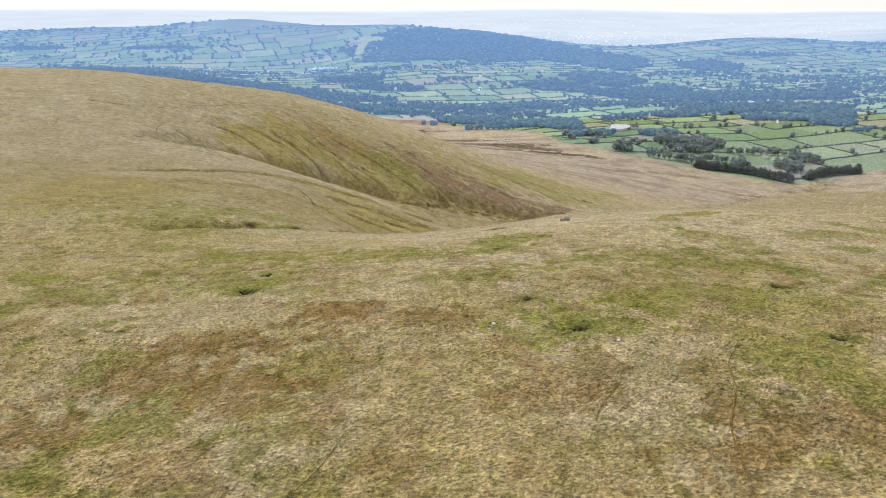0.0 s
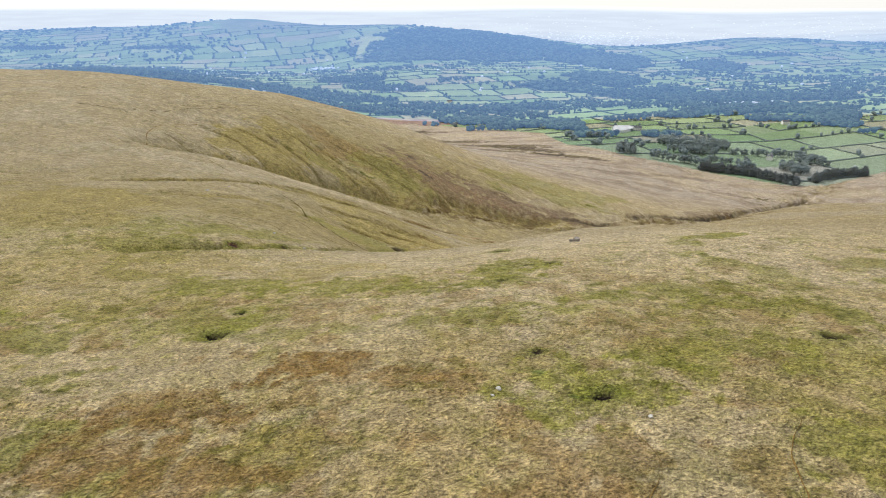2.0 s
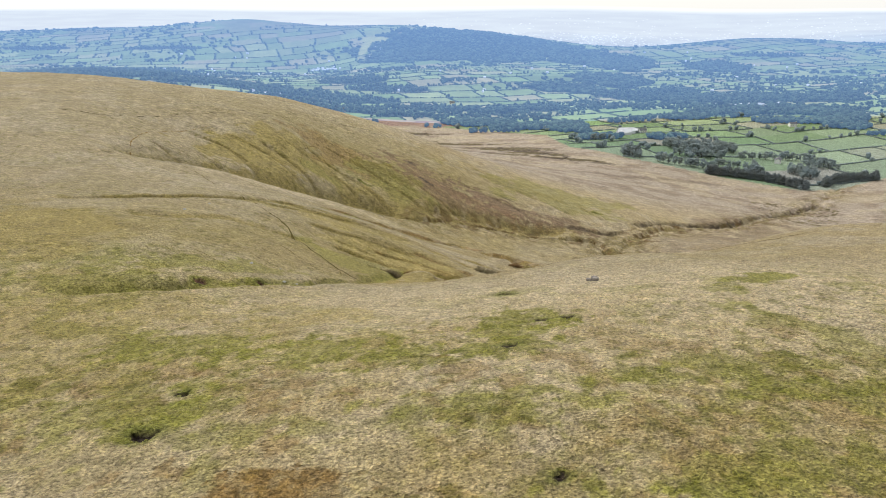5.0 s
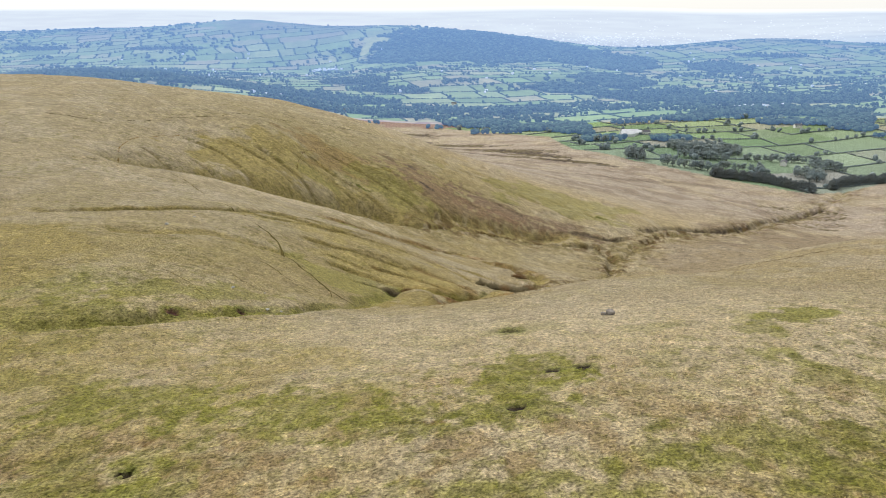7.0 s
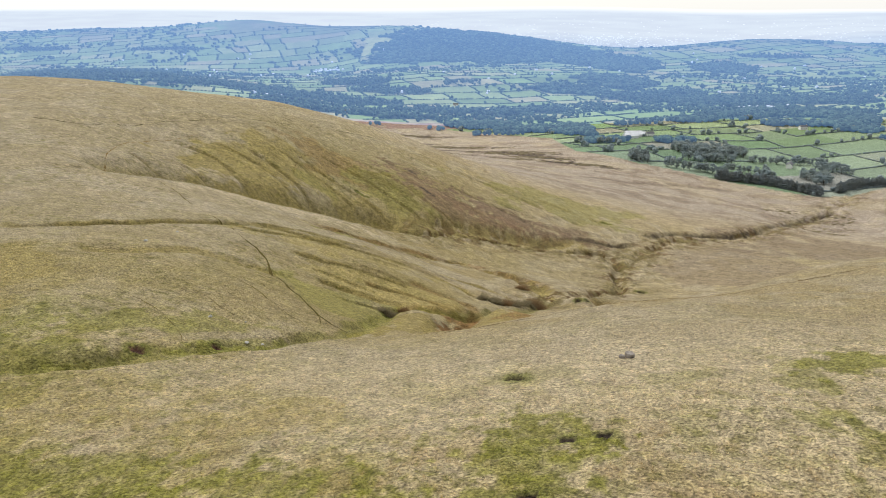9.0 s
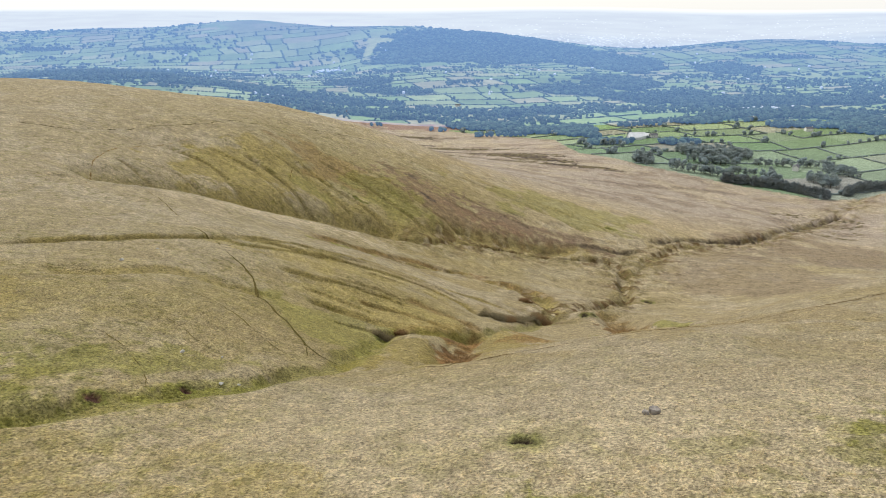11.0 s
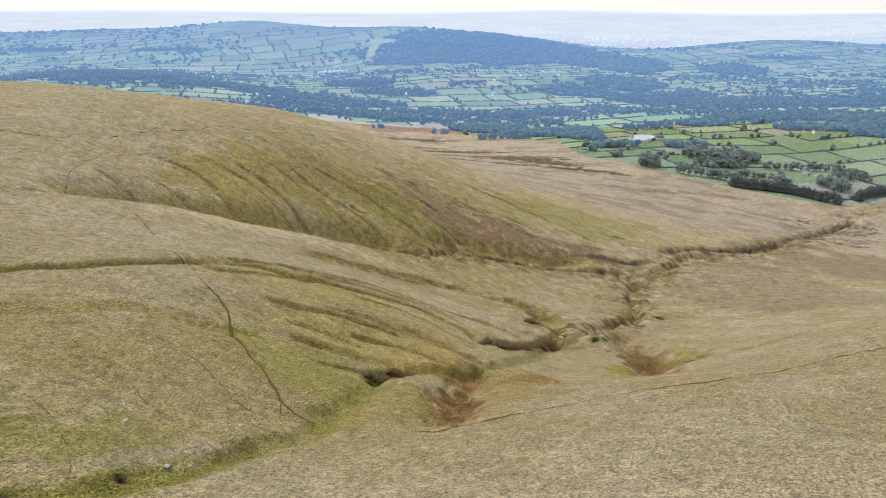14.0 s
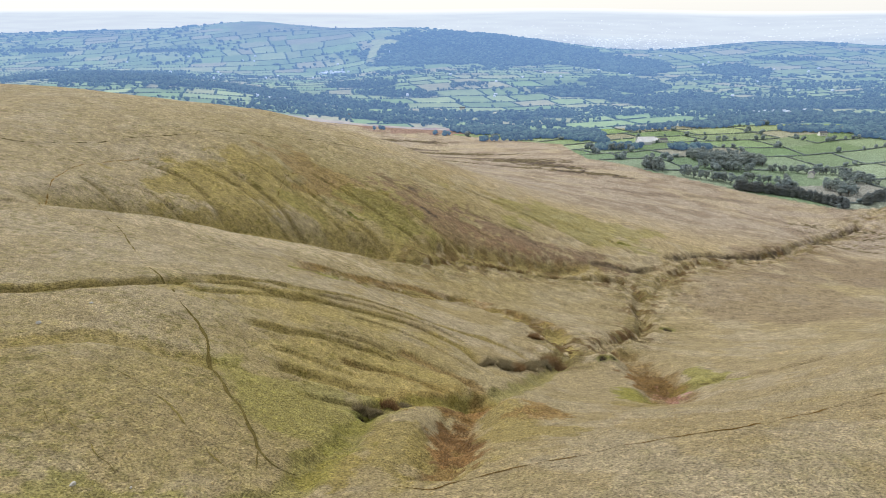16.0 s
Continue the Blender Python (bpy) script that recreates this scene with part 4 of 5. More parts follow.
def make_conifer(seed):
    rng = np.random.default_rng(seed)
    root = new("conifer_tree")
    tagged(root, "dark narrow conifer in a shelter belt along the moor edge", "tree", "trees of the shelter belt")
    part("trunk", mesh_of("trunk", *limb((0, 0, -0.4), (0, 0, 9.2), 0.22, 0.04, 6), BARK), root, "straight bare trunk")
    c, s = [], []
    for z in np.linspace(1.4, 9.4, 9):
        w = 2.9 * (1 - (z / 10.4) ** 2.2)
        for k in range(3 if w > 0.9 else 1):
            a = rng.uniform(0, 2 * math.pi)
            c.append((0.5 * w * math.cos(a), 0.5 * w * math.sin(a), z))
            s.append((0.75 * w + 0.2, 0.75 * w + 0.2, 0.85))
    c, s = np.array(c), np.array(s)
    part("crown", mesh_of("crown", *join([clumps(c, s * 0.7, ICO0, rng, 0.15), sprays(c, s, 16, 0.36, rng)]), HAZED_NEEDLES), root, "dark green boughs greyed blue for haze")
    return root


RNG = np.random.default_rng(11)


def scatter(spots, spacing, rng, seed=61):
    """Uneven planting inside oval spots."""
    got = []
    for cx, cy, rx, ry in spots:
        nx, ny = max(2, int(2.6 * rx / spacing)), max(2, int(2.6 * ry / spacing))
        x, y = np.meshgrid(np.linspace(-1.3 * rx, 1.3 * rx, nx), np.linspace(-1.3 * ry, 1.3 * ry, ny))
        x, y = x.ravel() + cx + rng.uniform(-0.45, 0.45, x.size) * spacing, y.ravel() + cy + rng.uniform(-0.45, 0.45, x.size) * spacing
        keep = inside(x, y, [(cx, cy, rx, ry)], 0.35, seed) > 0
        got.append(np.c_[x, y][keep])
    return np.vstack(got)


near_spots = scatter([w for w in NEAR_WOODS if w[1] < 1020], 6.2, RNG)
near_spots = near_spots[np.argsort(near_spots[:, 1])]
leafy = [make_broadleaf(k) for k in range(5)]
firs = [make_conifer(20 + k) for k in range(3)]


def plant_all(protos, spots, lo, hi, rng):
    z = height_at(spots[:, 0], spots[:, 1]) - 0.1
    for i, ((x, y), h) in enumerate(zip(spots, z)):
        size = rng.uniform(lo, hi) / 10
        m = pose(x, y, h, 0, 0, rng.uniform(0, 360)) @ Matrix.Diagonal((size * rng.uniform(0.9, 1.25), size * rng.uniform(0.9, 1.25), size, 1))
        if i < len(protos):
            first.append((protos[i], m))
        else:
            copy_thing(protos[i % len(protos)], m)


first = []
things_leafy = near_spots[:230]
plant_all(leafy, things_leafy, 8, 13, RNG)
belt = smooth_line([(283, 781), (337, 769), (377, 731)], 2.9)
belt = np.vstack([belt + RNG.uniform(-1, 1, belt.shape), belt + (2.5, 4.5) + RNG.uniform(-1, 1, belt.shape), scatter([(203, 841, 13, 12)], 6.0, RNG)])
right_belt = smooth_line([(405, 748), (440, 770), (480, 775)], 3.4)
belt = np.vstack([belt, right_belt + RNG.uniform(-1, 1, right_belt.shape), right_belt + (1, 5)])
plant_all(firs, belt, 8, 12.5, RNG)
for ob, m in first:
    ob.matrix_basis = m


def wood_mesh(name, spots, lo, hi, material, rng, per=3, base=ICO0, wide=0.36, spread=0.2):
    z = height_at(spots[:, 0], spots[:, 1])
    n = len(spots)
    tall = rng.uniform(lo, hi, n)
    c, s = [], []
    for k in range(per):
        up = (0.4, 0.68, 0.5)[k]
        c.append(np.c_[spots + rng.uniform(-spread, spread, (n, 2)) * tall[:, None], z + up * tall])
        s.append(np.c_[tall * wide, tall * wide, tall * (0.45, 0.32, 0.3)[k]] * rng.uniform(0.8, 1.2, (n, 1)))
    return mesh_of(name, *clumps(np.vstack(c), np.vstack(s), base, rng, 0.13), material)


mid_spots = np.vstack([near_spots[230:], scatter([w for w in NEAR_WOODS if 1020 <= w[1] < 1260], 6.5, RNG)])
tagged(new("woodland", wood_mesh("woodland", mid_spots, 7, 11, FAR_LEAVES, RNG, 3, ICO0, 0.48)), "dense dark green broadleaf woods between pastures", "woodland", kind="stuff")


def band(n, y0, y1, keep, rng):
    y = rng.uniform(y0, y1, n)
    x = rng.uniform(-1.0, 1.0, n) * (y + BACK)
    ok = keep(x, y) & farmed(x, y)
    return np.c_[x[ok], y[ok]]


valley_woods = band(11000, 1230, 2250, lambda x, y: fbm(x * 0.42, y, 110.0, 81, 3) > 0.56 - 0.05 * np.sin((y - 1250) / 160.0), RNG)
far_spots = np.vstack([scatter([w for w in NEAR_WOODS if w[1] >= 1260], 9.5, RNG), scatter(FAR_WOODS, 13.0, RNG), valley_woods])
tagged(new("far_woodland", wood_mesh("far_woodland", far_spots, 6, 11, FAR_LEAVES, RNG, 3, ICO0, 0.4, 0.5)), "belts of woodland across the valley floor, blued by painted haze", "woodland", kind="stuff")
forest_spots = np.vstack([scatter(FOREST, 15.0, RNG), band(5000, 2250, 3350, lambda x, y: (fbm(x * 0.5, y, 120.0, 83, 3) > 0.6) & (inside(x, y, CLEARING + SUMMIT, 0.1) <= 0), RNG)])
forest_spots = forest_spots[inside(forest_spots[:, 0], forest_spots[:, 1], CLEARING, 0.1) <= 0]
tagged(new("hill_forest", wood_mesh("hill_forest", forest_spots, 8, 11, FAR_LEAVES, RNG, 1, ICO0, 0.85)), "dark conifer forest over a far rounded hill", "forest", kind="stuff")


# ---- hedges ----
def hedge_edges():
    for r in range(1, len(STRIPS)):
        v0, v1 = STRIPS[r - 1], STRIPS[r]
        cuts = SPLITS[r]
        for c in range(1, len(cuts)):
            yield (cuts[c - 1], v0), (cuts[c], v0)
            yield (cuts[c - 1], v0), (cuts[c - 1], v1)


near_hedges, far_centres, far_sizes, hedge_trees = [], [], [], []
HR = np.random.default_rng(5)
edges = list(hedge_edges())
ends = np.array(edges).reshape(-1, 4)
middle = np.stack(quilt_to_land((ends[:, 0] + ends[:, 2]) / 2, (ends[:, 1] + ends[:, 3]) / 2), -1)
for ((u0, v0), (u1, v1)), (mx, my) in zip(edges, middle):
    if not (700 < my < 3500 and abs(mx) < 1.02 * (my + BACK)):
        continue
    long = math.hypot(u1 - u0, v1 - v0)
    step = 2.3 if my < 1250 else (6.0 if my < 2000 else 9.0)
    k = np.linspace(0, 1, max(3, int(long / step)))
    x, y = quilt_to_land(u0 + (u1 - u0) * k, v0 + (v1 - v0) * k)
    if my < 1250 and HR.uniform(0, 1) < 0.16:
        continue
    if my > 1900 and HR.uniform(0, 1) < 0.12:
        continue
    ok = farmed(x, y) & (inside(x, y, CLEARING + SUMMIT, 0.1) <= 0)
    gap = HR.uniform(0, 1, len(x)) > (0.06 if my < 1250 else 0.07)
    x, y = x[ok & gap], y[ok & gap]
    if len(x) < 3:
        continue
    if my < 1250:
        near_hedges.append((x, y))
    else:
        far_centres.append(np.c_[x, y])
        far_sizes.append(np.full(len(x), step))
    trees = HR.uniform(0, 1, len(x)) < (0.05 if my < 1250 else 0.1 if my < 2800 else 0.02)
    hedge_trees.append(np.c_[x, y][trees])
near_hedges.sort(key=lambda h: h[1].min())
hedge_z = np.split(height_at(np.concatenate([h[0] for h in near_hedges]), np.concatenate([h[1] for h in near_hedges])), np.cumsum([len(h[0]) for h in near_hedges])[:-1])
for (x, y), z in zip(near_hedges, hedge_z):
    tall = HR.uniform(0.9, 1.5, len(x))
    v, f = clumps(np.c_[x, y, z + 0.7 * tall], np.c_[np.full(len(x), 1.35), np.full(len(x), 1.15), tall], ICO0, HR, 0.15)
    tagged(new("hedge", mesh_of("hedge", v, f, HAZED_LEAVES)), "clipped dark green hawthorn hedge dividing two pastures", "hedge", "field hedges")
fc, fs = np.vstack(far_centres), np.concatenate(far_sizes)
v, f = clumps(np.c_[fc, height_at(fc[:, 0], fc[:, 1]) + 1.2], np.c_[fs * 0.6, 1.6 + fs * 0.12, HR.uniform(0.8, 1.9, len(fs))], ICO0, HR, 0.15)
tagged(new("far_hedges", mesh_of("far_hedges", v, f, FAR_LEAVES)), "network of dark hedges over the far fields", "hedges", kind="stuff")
ht = np.vstack(hedge_trees)
tagged(new("hedgerow_trees", wood_mesh("hedgerow_trees", ht[ht[:, 1] < 1250], 5, 10, HAZED_LEAVES, HR)), "scattered trees standing in field hedges", "trees", kind="stuff")
tagged(new("far_hedgerow_trees", wood_mesh("far_hedgerow_trees", ht[ht[:, 1] >= 1250], 5, 9, FAR_LEAVES, HR, 2)), "scattered trees along far hedges, blued by painted haze", "trees", kind="stuff")


# ---- farms and houses ----
def make_house(x, y, w, d, h, turn, wall, roof, label, category, windows=3):
    root = new("house" if category == "house" else "farm_shed")
    tagged(root, label, category, "houses of the valley" if category == "house" else "sheds of the farm")
    rise = d * 0.36
    bm = bmesh.new()
    p = [(-w / 2, -d / 2), (w / 2, -d / 2), (w / 2, d / 2), (-w / 2, d / 2)]
    low = [bm.verts.new((a, b, -1.5)) for a, b in p]
    top = [bm.verts.new((a, b, h)) for a, b in p]
    ridge = [bm.verts.new((-w / 2, 0, h + rise)), bm.verts.new((w / 2, 0, h + rise))]
    for k in (0, 2):
        bm.faces.new((low[k], low[k + 1], top[k + 1], top[k]))
    bm.faces.new((low[1], low[2], top[2], ridge[1], top[1]))
    bm.faces.new((low[3], low[0], top[0], ridge[0], top[3]))
    me = bpy.data.meshes.new("wall")
    bm.to_mesh(me)
    bm.free()
    me.materials.append(wall)
    part("wall", me, root)
    for side in (-1, 1):
        bm = bmesh.new()
        lo, hi, t = (side * (d / 2 + 0.35), h - 0.12), (-0.02 * side, h + rise + 0.12), 0.18
        v = [bm.verts.new((a, b, c + e)) for e in (0, t) for a in (-w / 2 - 0.3, w / 2 + 0.3) for b, c in (lo, hi)]
        for q in ((0, 1, 3, 2), (4, 6, 7, 5), (0, 2, 6, 4), (1, 5, 7, 3), (0, 4, 5, 1), (2, 3, 7, 6)):
            bm.faces.new([v[k] for k in q])
        bmesh.ops.recalc_face_normals(bm, faces=bm.faces)
        me = bpy.data.meshes.new("roof")
        bm.to_mesh(me)
        bm.free()
        me.materials.append(roof)
        part("roof", me, root, "pitched roof slope")
    for k in range(windows):
        ob = part("window", box_mesh("window", 0.95, 0.12, 1.2, GLASS), root, "dark window")
        ob.location = (-w / 2 + (k + 0.5) * w / windows, -d / 2 - 0.03, h * 0.42)
    if category == "house":
        ob = part("chimney", box_mesh("chimney", 0.8, 0.8, rise * 0.5 + 1.4, wall, 0.05), root)
        ob.location = (w / 2 - 0.7, 0, h + rise * 0.55)
    root.matrix_basis = pose(x, y, float(height_at(np.array([x]), np.array([y]))[0]), 0, 0, turn)


for x, y, w, d, h, turn in ((247, 1062, 26, 13, 5, 8), (240, 1047, 22, 11, 4.5, 14), (262, 1072, 14, 9, 4, -30)):
    make_house(x, y, w, d, h, turn, TIN, TIN, "pale sheet-roofed barn in a farmyard by green fields", "barn", 0)
for x, y, turn in ((275, 1068, 10), (402, 862, 60), (546, 1136, 5), (496, 1250, 20), (578, 1345, 5), (600, 1340, 30), (-272, 1345, 0), (-55, 1560, 0)):
    make_house(x, y, 12, 7, 4.6, turn, RENDER, SLATE, "white rendered house with slate roof among trees", "house")


def boxes(spots, lo, hi, tall, rng):
    n = len(spots)
    z = height_at(spots[:, 0], spots[:, 1])
    unit = np.array([(a, b, c) for c in (0, 1) for a, b in ((-0.5, -0.5), (0.5, -0.5), (0.5, 0.5), (-0.5, 0.5))], float)
    ridge = np.array([(-0.5, 0, 1.5), (0.5, 0, 1.5)])
    bv = np.vstack([unit, ridge])
    bf = np.array([(0, 1, 5), (0, 5, 4), (2, 3, 7), (2, 7, 6), (1, 2, 6), (1, 6, 5), (3, 0, 4), (3, 4, 7), (4, 5, 9), (4, 9, 8), (6, 7, 8), (6, 8, 9), (5, 6, 9), (7, 4, 8)])
    size = np.c_[rng.uniform(lo, hi, n), rng.uniform(lo, hi, n) * 0.6, rng.uniform(0.7, 1.3, n) * tall]
    spin = rng.uniform(-0.4, 0.4, n)
    c, s = np.cos(spin)[:, None], np.sin(spin)[:, None]
    v = bv[None] * size[:, None]
    v = np.stack([v[..., 0] * c - v[..., 1] * s, v[..., 0] * s + v[..., 1] * c, v[..., 2]], -1) + np.c_[spots, z - 0.5][:, None]
    return v.reshape(-1, 3), (bf[None] + (np.arange(n) * 10)[:, None, None]).reshape(-1, 3)


TR = np.random.default_rng(9)
tx = np.r_[TR.normal(620, 380, 420), TR.uniform(-500, 2900, 300), TR.normal(1500, 500, 200)]
ty = np.r_[TR.uniform(3900, 4250, 420), TR.uniform(3950, 4650, 300), TR.uniform(3950, 4350, 200)]
tagged(new("distant_town", mesh_of("distant_town", *boxes(np.c_[tx, ty], 3, 12, 2.2, TR), GLOWING_WALLS)), "pale specks of a town on the hazy plain", "town", kind="stuff")
vill = np.vstack([TR.normal((-560, 2415), (40, 12), (26, 2)), TR.normal((575, 1420), (50, 14), (14, 2)), TR.uniform((-1600, 1700), (1500, 2700), (60, 2)), TR.normal((-480, 1500), (30, 10), (6, 2))])
tagged(new("far_cottages", mesh_of("far_cottages", *boxes(vill, 5, 9, 4, TR), GLOWING_WALLS)), "tiny white cottages dotted over the far valley", "houses", kind="stuff")


# ---- stones, shrubs and grass of the near moor ----
def make_boulder(name, x, y, size, material, label, seed, category="rock", sink=0.25):
    rng = np.random.default_rng(seed)
    v, f = ICO2
    cut = rng.standard_normal((9, 3))
    cut /= np.linalg.norm(cut, axis=1)[:, None]
    v = v.copy()
    for c in cut:
        d = v @ c
        v -= np.clip(d - rng.uniform(0.55, 0.85), 0, None)[:, None] * c
    v *= 1 + 0.05 * rng.standard_normal((len(v), 1))
    me = mesh_of(name, v * np.array(size) / 2, f, material, False)
    ob = tagged(new(name, me), label, category, "stones on the moor")
    z = float(height_at(np.array([x]), np.array([y]))[0])
    ob.matrix_basis = pose(x, y, z + size[2] * (0.5 - sink), 0, 0, rng.uniform(0, 360))
    return ob


make_boulder("boulder", 17.2, 106.5, (1.25, 0.95, 1.15), ROCK, "grey boulder with pale top lying in dry grass", 3)
make_boulder("boulder", 16.35, 106.2, (0.7, 0.6, 0.7), ROCK, "small dark boulder beside a larger one", 4)
for k, (x, y, s) in enumerate(((2.3, 50.4, 0.55), (12.3, 45.8, 0.45), (-39, 125.5, 0.75), (-66, 159, 0.9), (-65, 170, 0.7), (-34.5, 127.3, 0.4), (-31.5, 119.5, 0.7), (-29.8, 120.8, 0.5), (33, 44.2, 0.3), (1.8, 49.6, 0.35))):
    make_boulder("stone", x, y, (s, s * 0.75, s * 0.6), PALE_ROCK, "pale weathered stone half sunk in moor grass", 10 + k, "stone")


def tufts(spots, blades, lo, hi, wide, rng, lean=0.5):
    """Tufts of bent blades: vertices, faces and the index of the tuft for each vertex."""
    n = len(spots)
    z = height_at(spots[:, 0], spots[:, 1])
    base = np.repeat(np.c_[spots, z - 0.02], blades, 0)
    m = n * blades
    a = rng.uniform(0, 2 * math.pi, m)
    tall = rng.uniform(lo, hi, m)
    base[:, :2] += np.c_[np.cos(a), np.sin(a)] * rng.uniform(0, 0.12, (m, 1))
    side = np.c_[-np.sin(a), np.cos(a), np.zeros(m)] * wide * 0.5
    tip = base + np.c_[(np.cos(a) * lean + 0.25) * tall, (np.sin(a) * lean - 0.1) * tall, tall]
    v = np.stack([base - side, base + side, tip], 1).reshape(-1, 3)
    return v, np.arange(3 * m).reshape(-1, 3), np.repeat(np.arange(n), 3 * blades)


def make_shrub(x, y, size, material, label, seed):
    """A low bush: a few twiggy heads of uneven height."""
    rng = np.random.default_rng(seed)
    v, f = [], []
    for k in range(8):
        a, r = rng.uniform(0, 2 * math.pi), size * rng.uniform(0.1, 1.1)
        n = 24
        p = rng.normal(0, 0.26 * size, (n, 2)) + (x + r * math.cos(a), y + r * math.sin(a))
        v0, f0, who = tufts(p, 8, 0.1 * size, rng.uniform(0.5, 1.1) * size, 0.12, rng, 0.55)
        v.append(v0)
        f.append(f0)
    ob = new("shrub", mesh_of("shrub", *join(list(zip(v, f))), material))
    tagged(ob, label, "shrub", "heather bushes on the gully banks")


for k, (x, y, s) in enumerate(((1.2, 213.4, 1.9), (4.6, 214, 2.6), (8.2, 216.5, 2.1), (12.0, 220.6, 2.8), (16.8, 228, 2.0), (20.6, 232.4, 2.9), (6.4, 219.5, 1.8), (14, 226, 1.6), (17.7, 255.9, 2.0),
                               (-19.6, 165.6, 1.5), (-18.0, 167.6, 1.1), (-15.6, 171, 1.4), (-13.2, 172.6, 1.0))):
    make_shrub(x, y, s, RUSHES if k % 3 == 2 else HEATHER, "dark brown heather bush on a steep gully bank", 40 + k)


def along(pts, wide, step, rng):
    """Uneven places on both sides of a line."""
    line = smooth_line(pts, step)
    spots = np.repeat(line, 3, 0)
    return spots + rng.normal(0, wide, spots.shape)


BR = np.random.default_rng(77)
bank = np.vstack([along([(112, 440), (124, 452), (140, 462), (156, 475), (172, 487), (191, 499), (210, 508)], 1.6, 0.5, BR),
                  along([(262, 576), (280, 596), (297, 612), (328, 643), (349, 663)], 2.0, 0.7, BR), along([(34, 386), (55, 402), (70, 404), (90, 411)], 1.8, 0.5, BR),
                  along([(40, 262), (50, 273), (58, 282), (64, 317), (79, 364), (80, 382), (102, 403)], 1.5, 0.6, BR), along([(-12, 356), (0, 361), (16, 369)], 1.2, 0.5, BR),
                  along([(37, 381), (20, 371)], 1.0, 0.6, BR)])
heath_spots = []
for cx, cy, rx, ry, n in ((-27, 969, 80, 12, 900), (45, 868, 55, 26, 700), (84, 815, 40, 14, 400), (112, 776, 40, 8, 350), (20, 785, 60, 10, 250), (-108, 1102, 60, 12, 350), (-120, 1010, 60, 10, 200), (155, 767, 22, 4, 60), (320, 640, 40, 25, 160), (310, 600, 30, 25, 120)):
    a, r = BR.uniform(0, 2 * math.pi, n), np.sqrt(BR.uniform(0, 1, n)) * 1.15
    heath_spots.append(np.c_[cx + rx * r * np.cos(a), cy + ry * r * np.sin(a)])
heath_spots = np.vstack(heath_spots)
heath_spots = heath_spots[fbm(heath_spots[:, 0] * 0.5, heath_spots[:, 1], 9.0, 99, 4) > 0.5]
hz = height_at(heath_spots[:, 0], heath_spots[:, 1])
hs = BR.uniform(0.6, 1.6, (len(heath_spots), 1)) * [1.5, 1.2, 0.32]
tagged(new("moor_heather", mesh_of("moor_heather", *clumps(np.c_[heath_spots, hz + 0.1], hs, ICO0, BR, 0.2), HEATHER)), "dark low heather clumps scattered over the pale moor", "heather", kind="stuff")
bank = bank[fbm(bank[:, 0], bank[:, 1], 7.0, 97, 4) > 0.47]
v, f, who = tufts(bank, 6, 0.15, 0.5, 0.3, BR, 1.0)
tagged(new("bank_heather", mesh_of("bank_heather", v, f, HEATHER)), "dark ragged heather hanging over the stream banks", "heather", kind="stuff")


def grass(name, spots, blades, lo, hi, wide, label, gain, rng, lean=0.5):
    v, f, who = tufts(spots, blades, lo, hi, wide, rng, lean)
    me = mesh_of(name, v, f, DRY)
    paint(me, (land(spots[:, 0], spots[:, 1])[1] * gain)[who])
    tagged(new(name, me), label, "grass", kind="stuff")


GR = np.random.default_rng(21)


def lawn(n, y0, y1, rng):
    y = y0 + (y1 - y0) * rng.uniform(0, 1, n)
    x = rng.uniform(-0.98, 0.92, n) * (y + 8)
    return np.c_[x, y]




def tussocks(name, spots, lo, hi, label, rng):
    """Low rounded mounds of matted grass, smooth on top and ragged at the foot."""
    n = len(spots)
    z = height_at(spots[:, 0], spots[:, 1])
    r = rng.uniform(lo, hi, n)
    a = np.linspace(0, 2 * math.pi, 6, endpoint=False)[None] + rng.uniform(0, 6, (n, 1))
    foot = r[:, None] * rng.uniform(0.75, 1.3, (n, 6))
    ring = np.stack([spots[:, :1] + foot * np.cos(a), spots[:, 1:] + 0.8 * foot * np.sin(a), np.repeat(z[:, None] - 0.05, 6, 1)], -1)
    top = np.c_[spots + rng.normal(0, 0.2, (n, 2)) * r[:, None], z + r * rng.uniform(0.4, 0.7, n) * (1 - 0.6 * ease(spots[:, 1], 45, 76))]
    v = np.concatenate([ring, top[:, None]], 1).reshape(-1, 3)
    k = np.arange(6)
    f = (np.stack([k, (k + 1) % 6, np.full(6, 6)], -1)[None] + (np.arange(n) * 7)[:, None, None]).reshape(-1, 3)
    me = mesh_of(name, v, f, GROUND, True)
    paint(me, np.repeat(land(spots[:, 0], spots[:, 1])[1] * rng.uniform(0.85, 1.12, (n, 1)), 7, 0))
    tagged(new(name, me), label, "grass", kind="stuff")


mounds = lawn(40000, 22, 76, GR)
mounds = mounds[fbm(mounds[:, 0], mounds[:, 1], 7.0, 96, 4) + GR.uniform(-0.12, 0.12, len(mounds)) > 0.47]
tussocks("grass_tussocks", mounds, 0.12, 0.3, "low matted tussocks of bleached moor grass", GR)
near_lawn = lawn(16000, 20, 75, GR)
near_lawn = near_lawn[fbm(near_lawn[:, 0], near_lawn[:, 1], 1.6, 91, 2) > 0.42]
grass("tussock_grass", near_lawn, 5, 0.06, 0.18, 0.07, "dry straw-coloured tussocks of moor grass", 1.1, GR)
far_lawn = lawn(42000, 75, 190, GR)
far_lawn = far_lawn[fbm(far_lawn[:, 0], far_lawn[:, 1], 3.0, 92, 2) > 0.45]
grass("moor_grass", far_lawn, 4, 0.08, 0.2, 0.14, "bleached moor grass leaning in the wind", 1.08, GR)
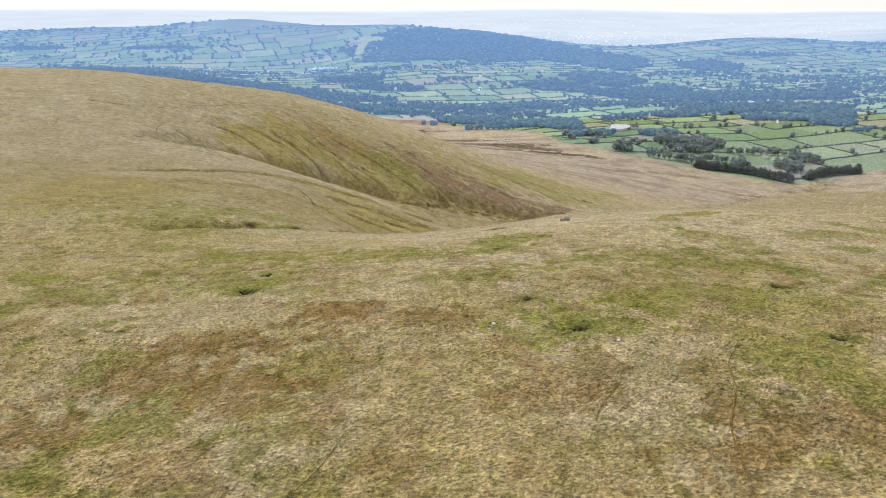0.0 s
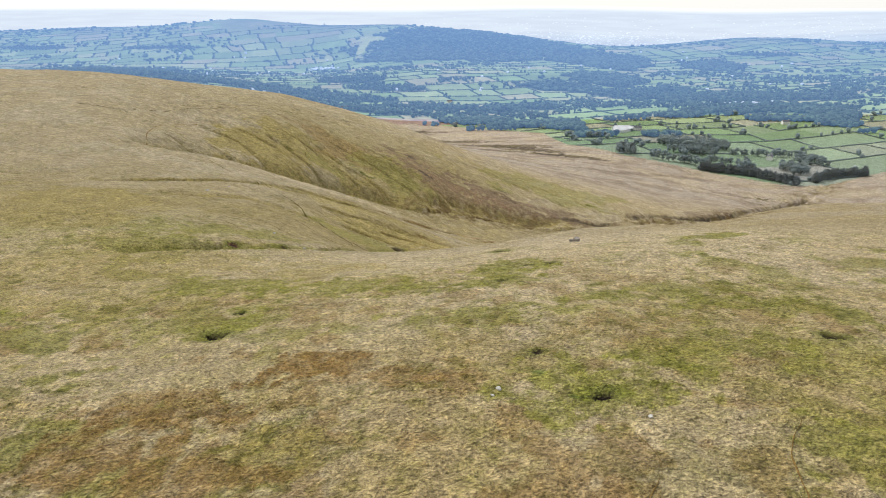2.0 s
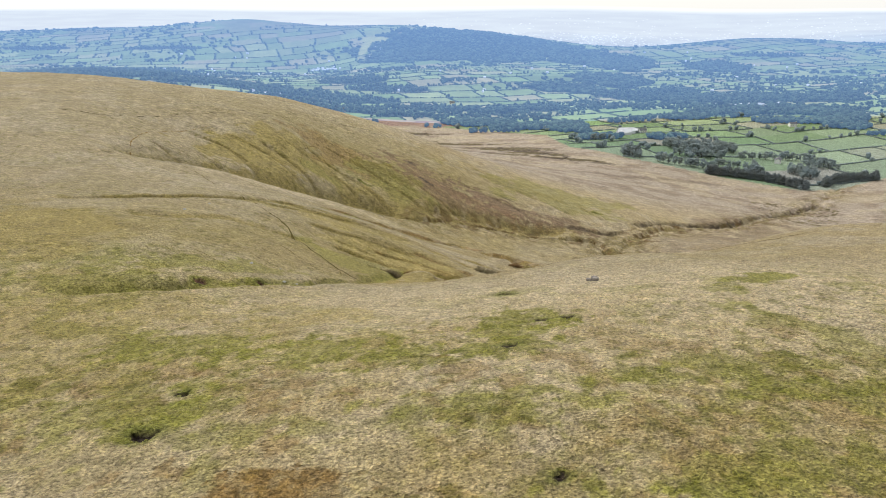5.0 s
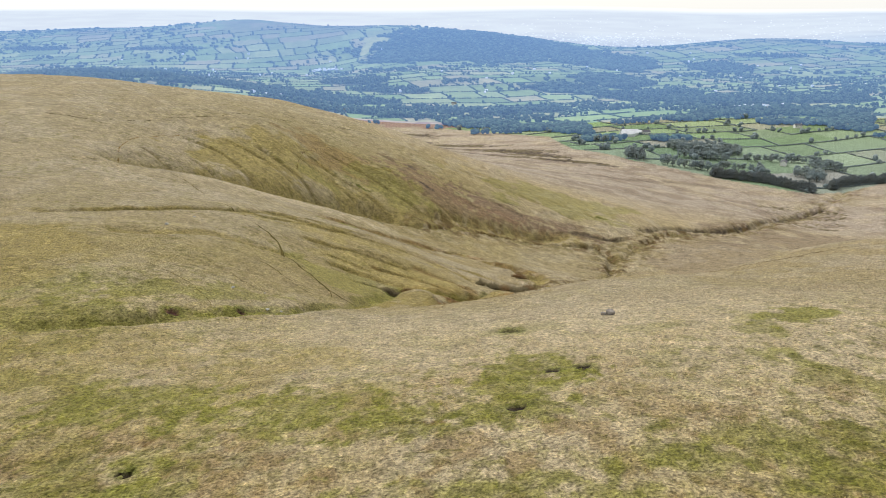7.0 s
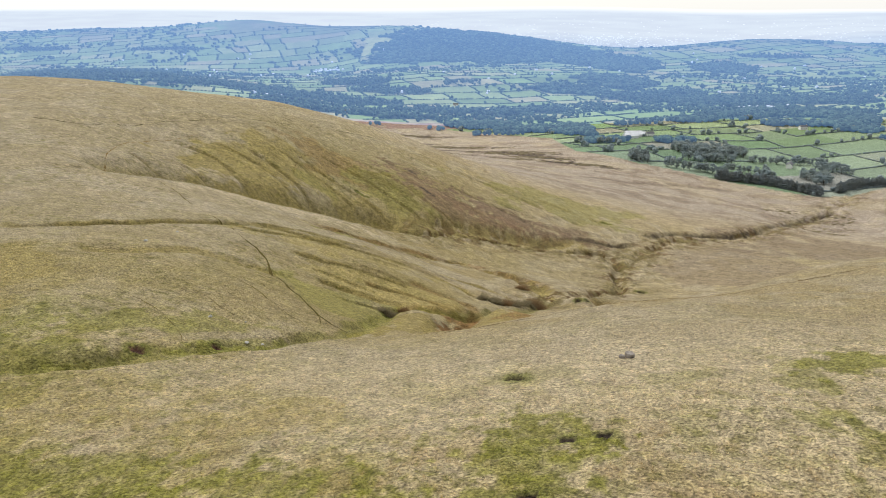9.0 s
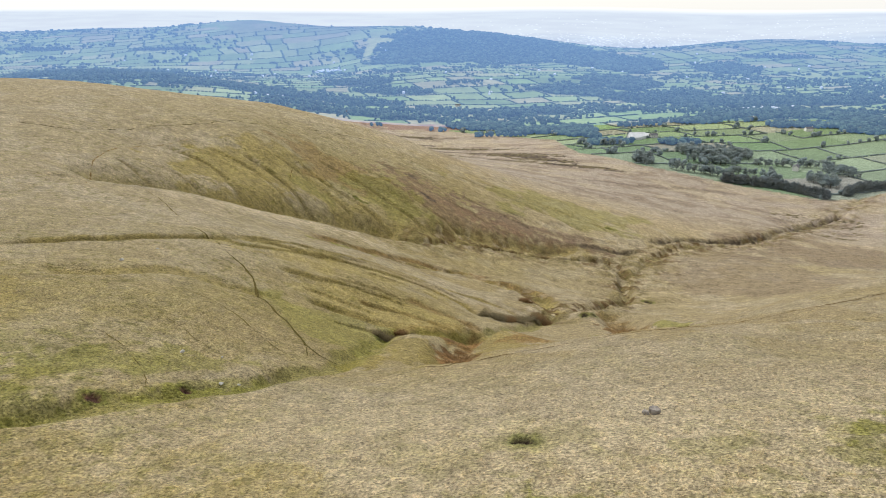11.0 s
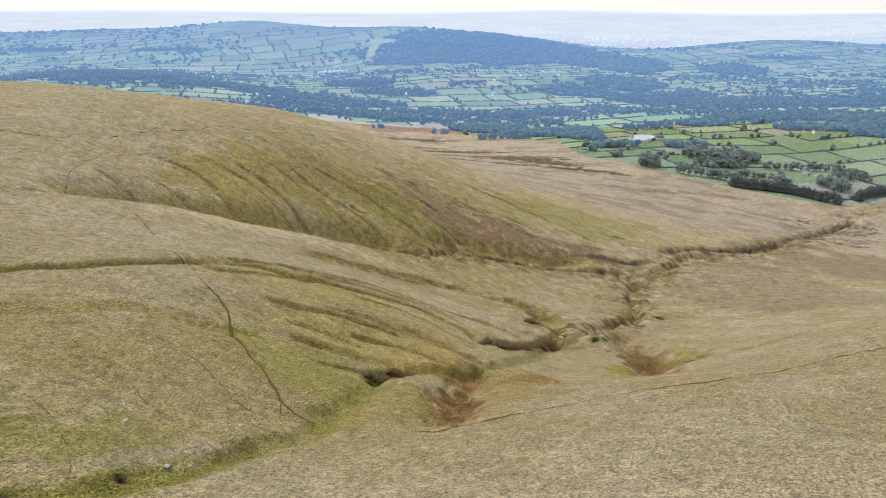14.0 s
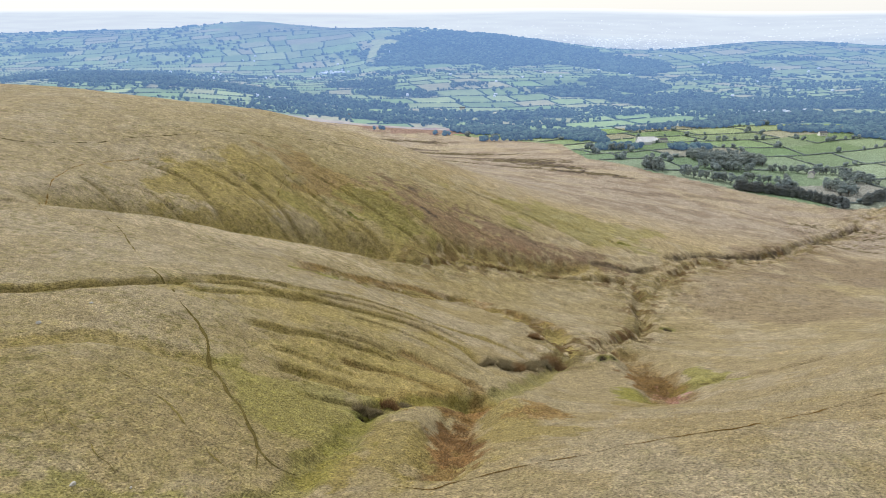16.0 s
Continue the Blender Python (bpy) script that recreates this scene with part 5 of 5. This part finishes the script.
reeds = np.vstack([scatter([(-3.5, 160, 2.8, 13)], 0.38, GR, 63), scatter([(45.5, 222, 3.6, 12)], 0.5, GR, 63)])
v, f, who = tufts(reeds[fbm(reeds[:, 0], reeds[:, 1], 2.5, 95, 3) > 0.46], 6, 0.2, 0.55, 0.06, GR, 0.4)
tagged(new("rushes", mesh_of("rushes", v, f, RUSHES)), "red-brown rushes filling a boggy hollow", "rushes", kind="stuff")


# ---- trodden lines: narrow strips of bared soil and bent grass ----
PATH_SOIL = bpy.data.materials.new("trodden_soil")
PATH_SOIL.use_nodes = True
pt, pb = PATH_SOIL.node_tree, PATH_SOIL.node_tree.nodes["Principled BSDF"]
pb.inputs["Roughness"].default_value = 1.0
pb.inputs["Specular IOR Level"].default_value = 0.0
pn = noise_at(pt, 3.0, 6, 0.75)
pt.links.new(blend(pt, 1.0, tint_of(pt), grey(pt, ramp(pt, pn, 0.36, 0.64, 0.5, 1.6)), "MULTIPLY"), pb.inputs["Base Color"])
relief(pt, pb, pn, 0.8, 0.1)
for k, (pts, wide, c) in enumerate(TRODS):
    line = smooth_line(pts, 0.5, 0.45, k + 20)
    line += 0.25 * np.c_[fbm(line[:, 0], line[:, 1], 1.2, 15, 2) - 0.5, fbm(line[:, 0], line[:, 1], 1.2, 16, 2) - 0.5]
    d = np.gradient(line, axis=0)
    d /= np.linalg.norm(d, axis=1)[:, None] + 1e-9
    side = np.c_[-d[:, 1], d[:, 0]]
    s = np.arange(len(line)) * 0.5
    half = wide * (0.1 + 0.95 * fbm(s, s * 0 + k, 1.6, 7 + k, 4)) * np.minimum(1, np.minimum(s, s[::-1]) / 6 + 0.1) * (1.0 if k == 1 else ease(fbm(s, s * 0 + 3, 2.0 + 4 * wide, 60 + k, 3), 0.4, 0.6))
    v = np.stack([line - side * half[:, None] * 1.15, line - side * half[:, None] * 0.4, line + side * half[:, None] * 0.4, line + side * half[:, None] * 1.15], 1)
    z = height_at(v[..., 0].ravel(), v[..., 1].ravel()).reshape(v.shape[:2]) + np.array([0.02, 0.06, 0.06, 0.02]) + 0.04
    n = len(line)
    i = np.arange(4 * n).reshape(n, 4)
    q = np.stack([i[:-1, :-1], i[:-1, 1:], i[1:, 1:], i[1:, :-1]], -1).reshape(-1, 4)
    me = mesh_of("path", np.concatenate([v, z[..., None]], -1).reshape(-1, 3), q, PATH_SOIL, True)
    paint(me, np.repeat((c * (0.75 + 0.5 * grain(s / 4, s * 0, 3 + k))[:, None]), 4, 0))
    tagged(new("path", me), "narrow sheep trod worn dark through the grass", "path", kind="structure")
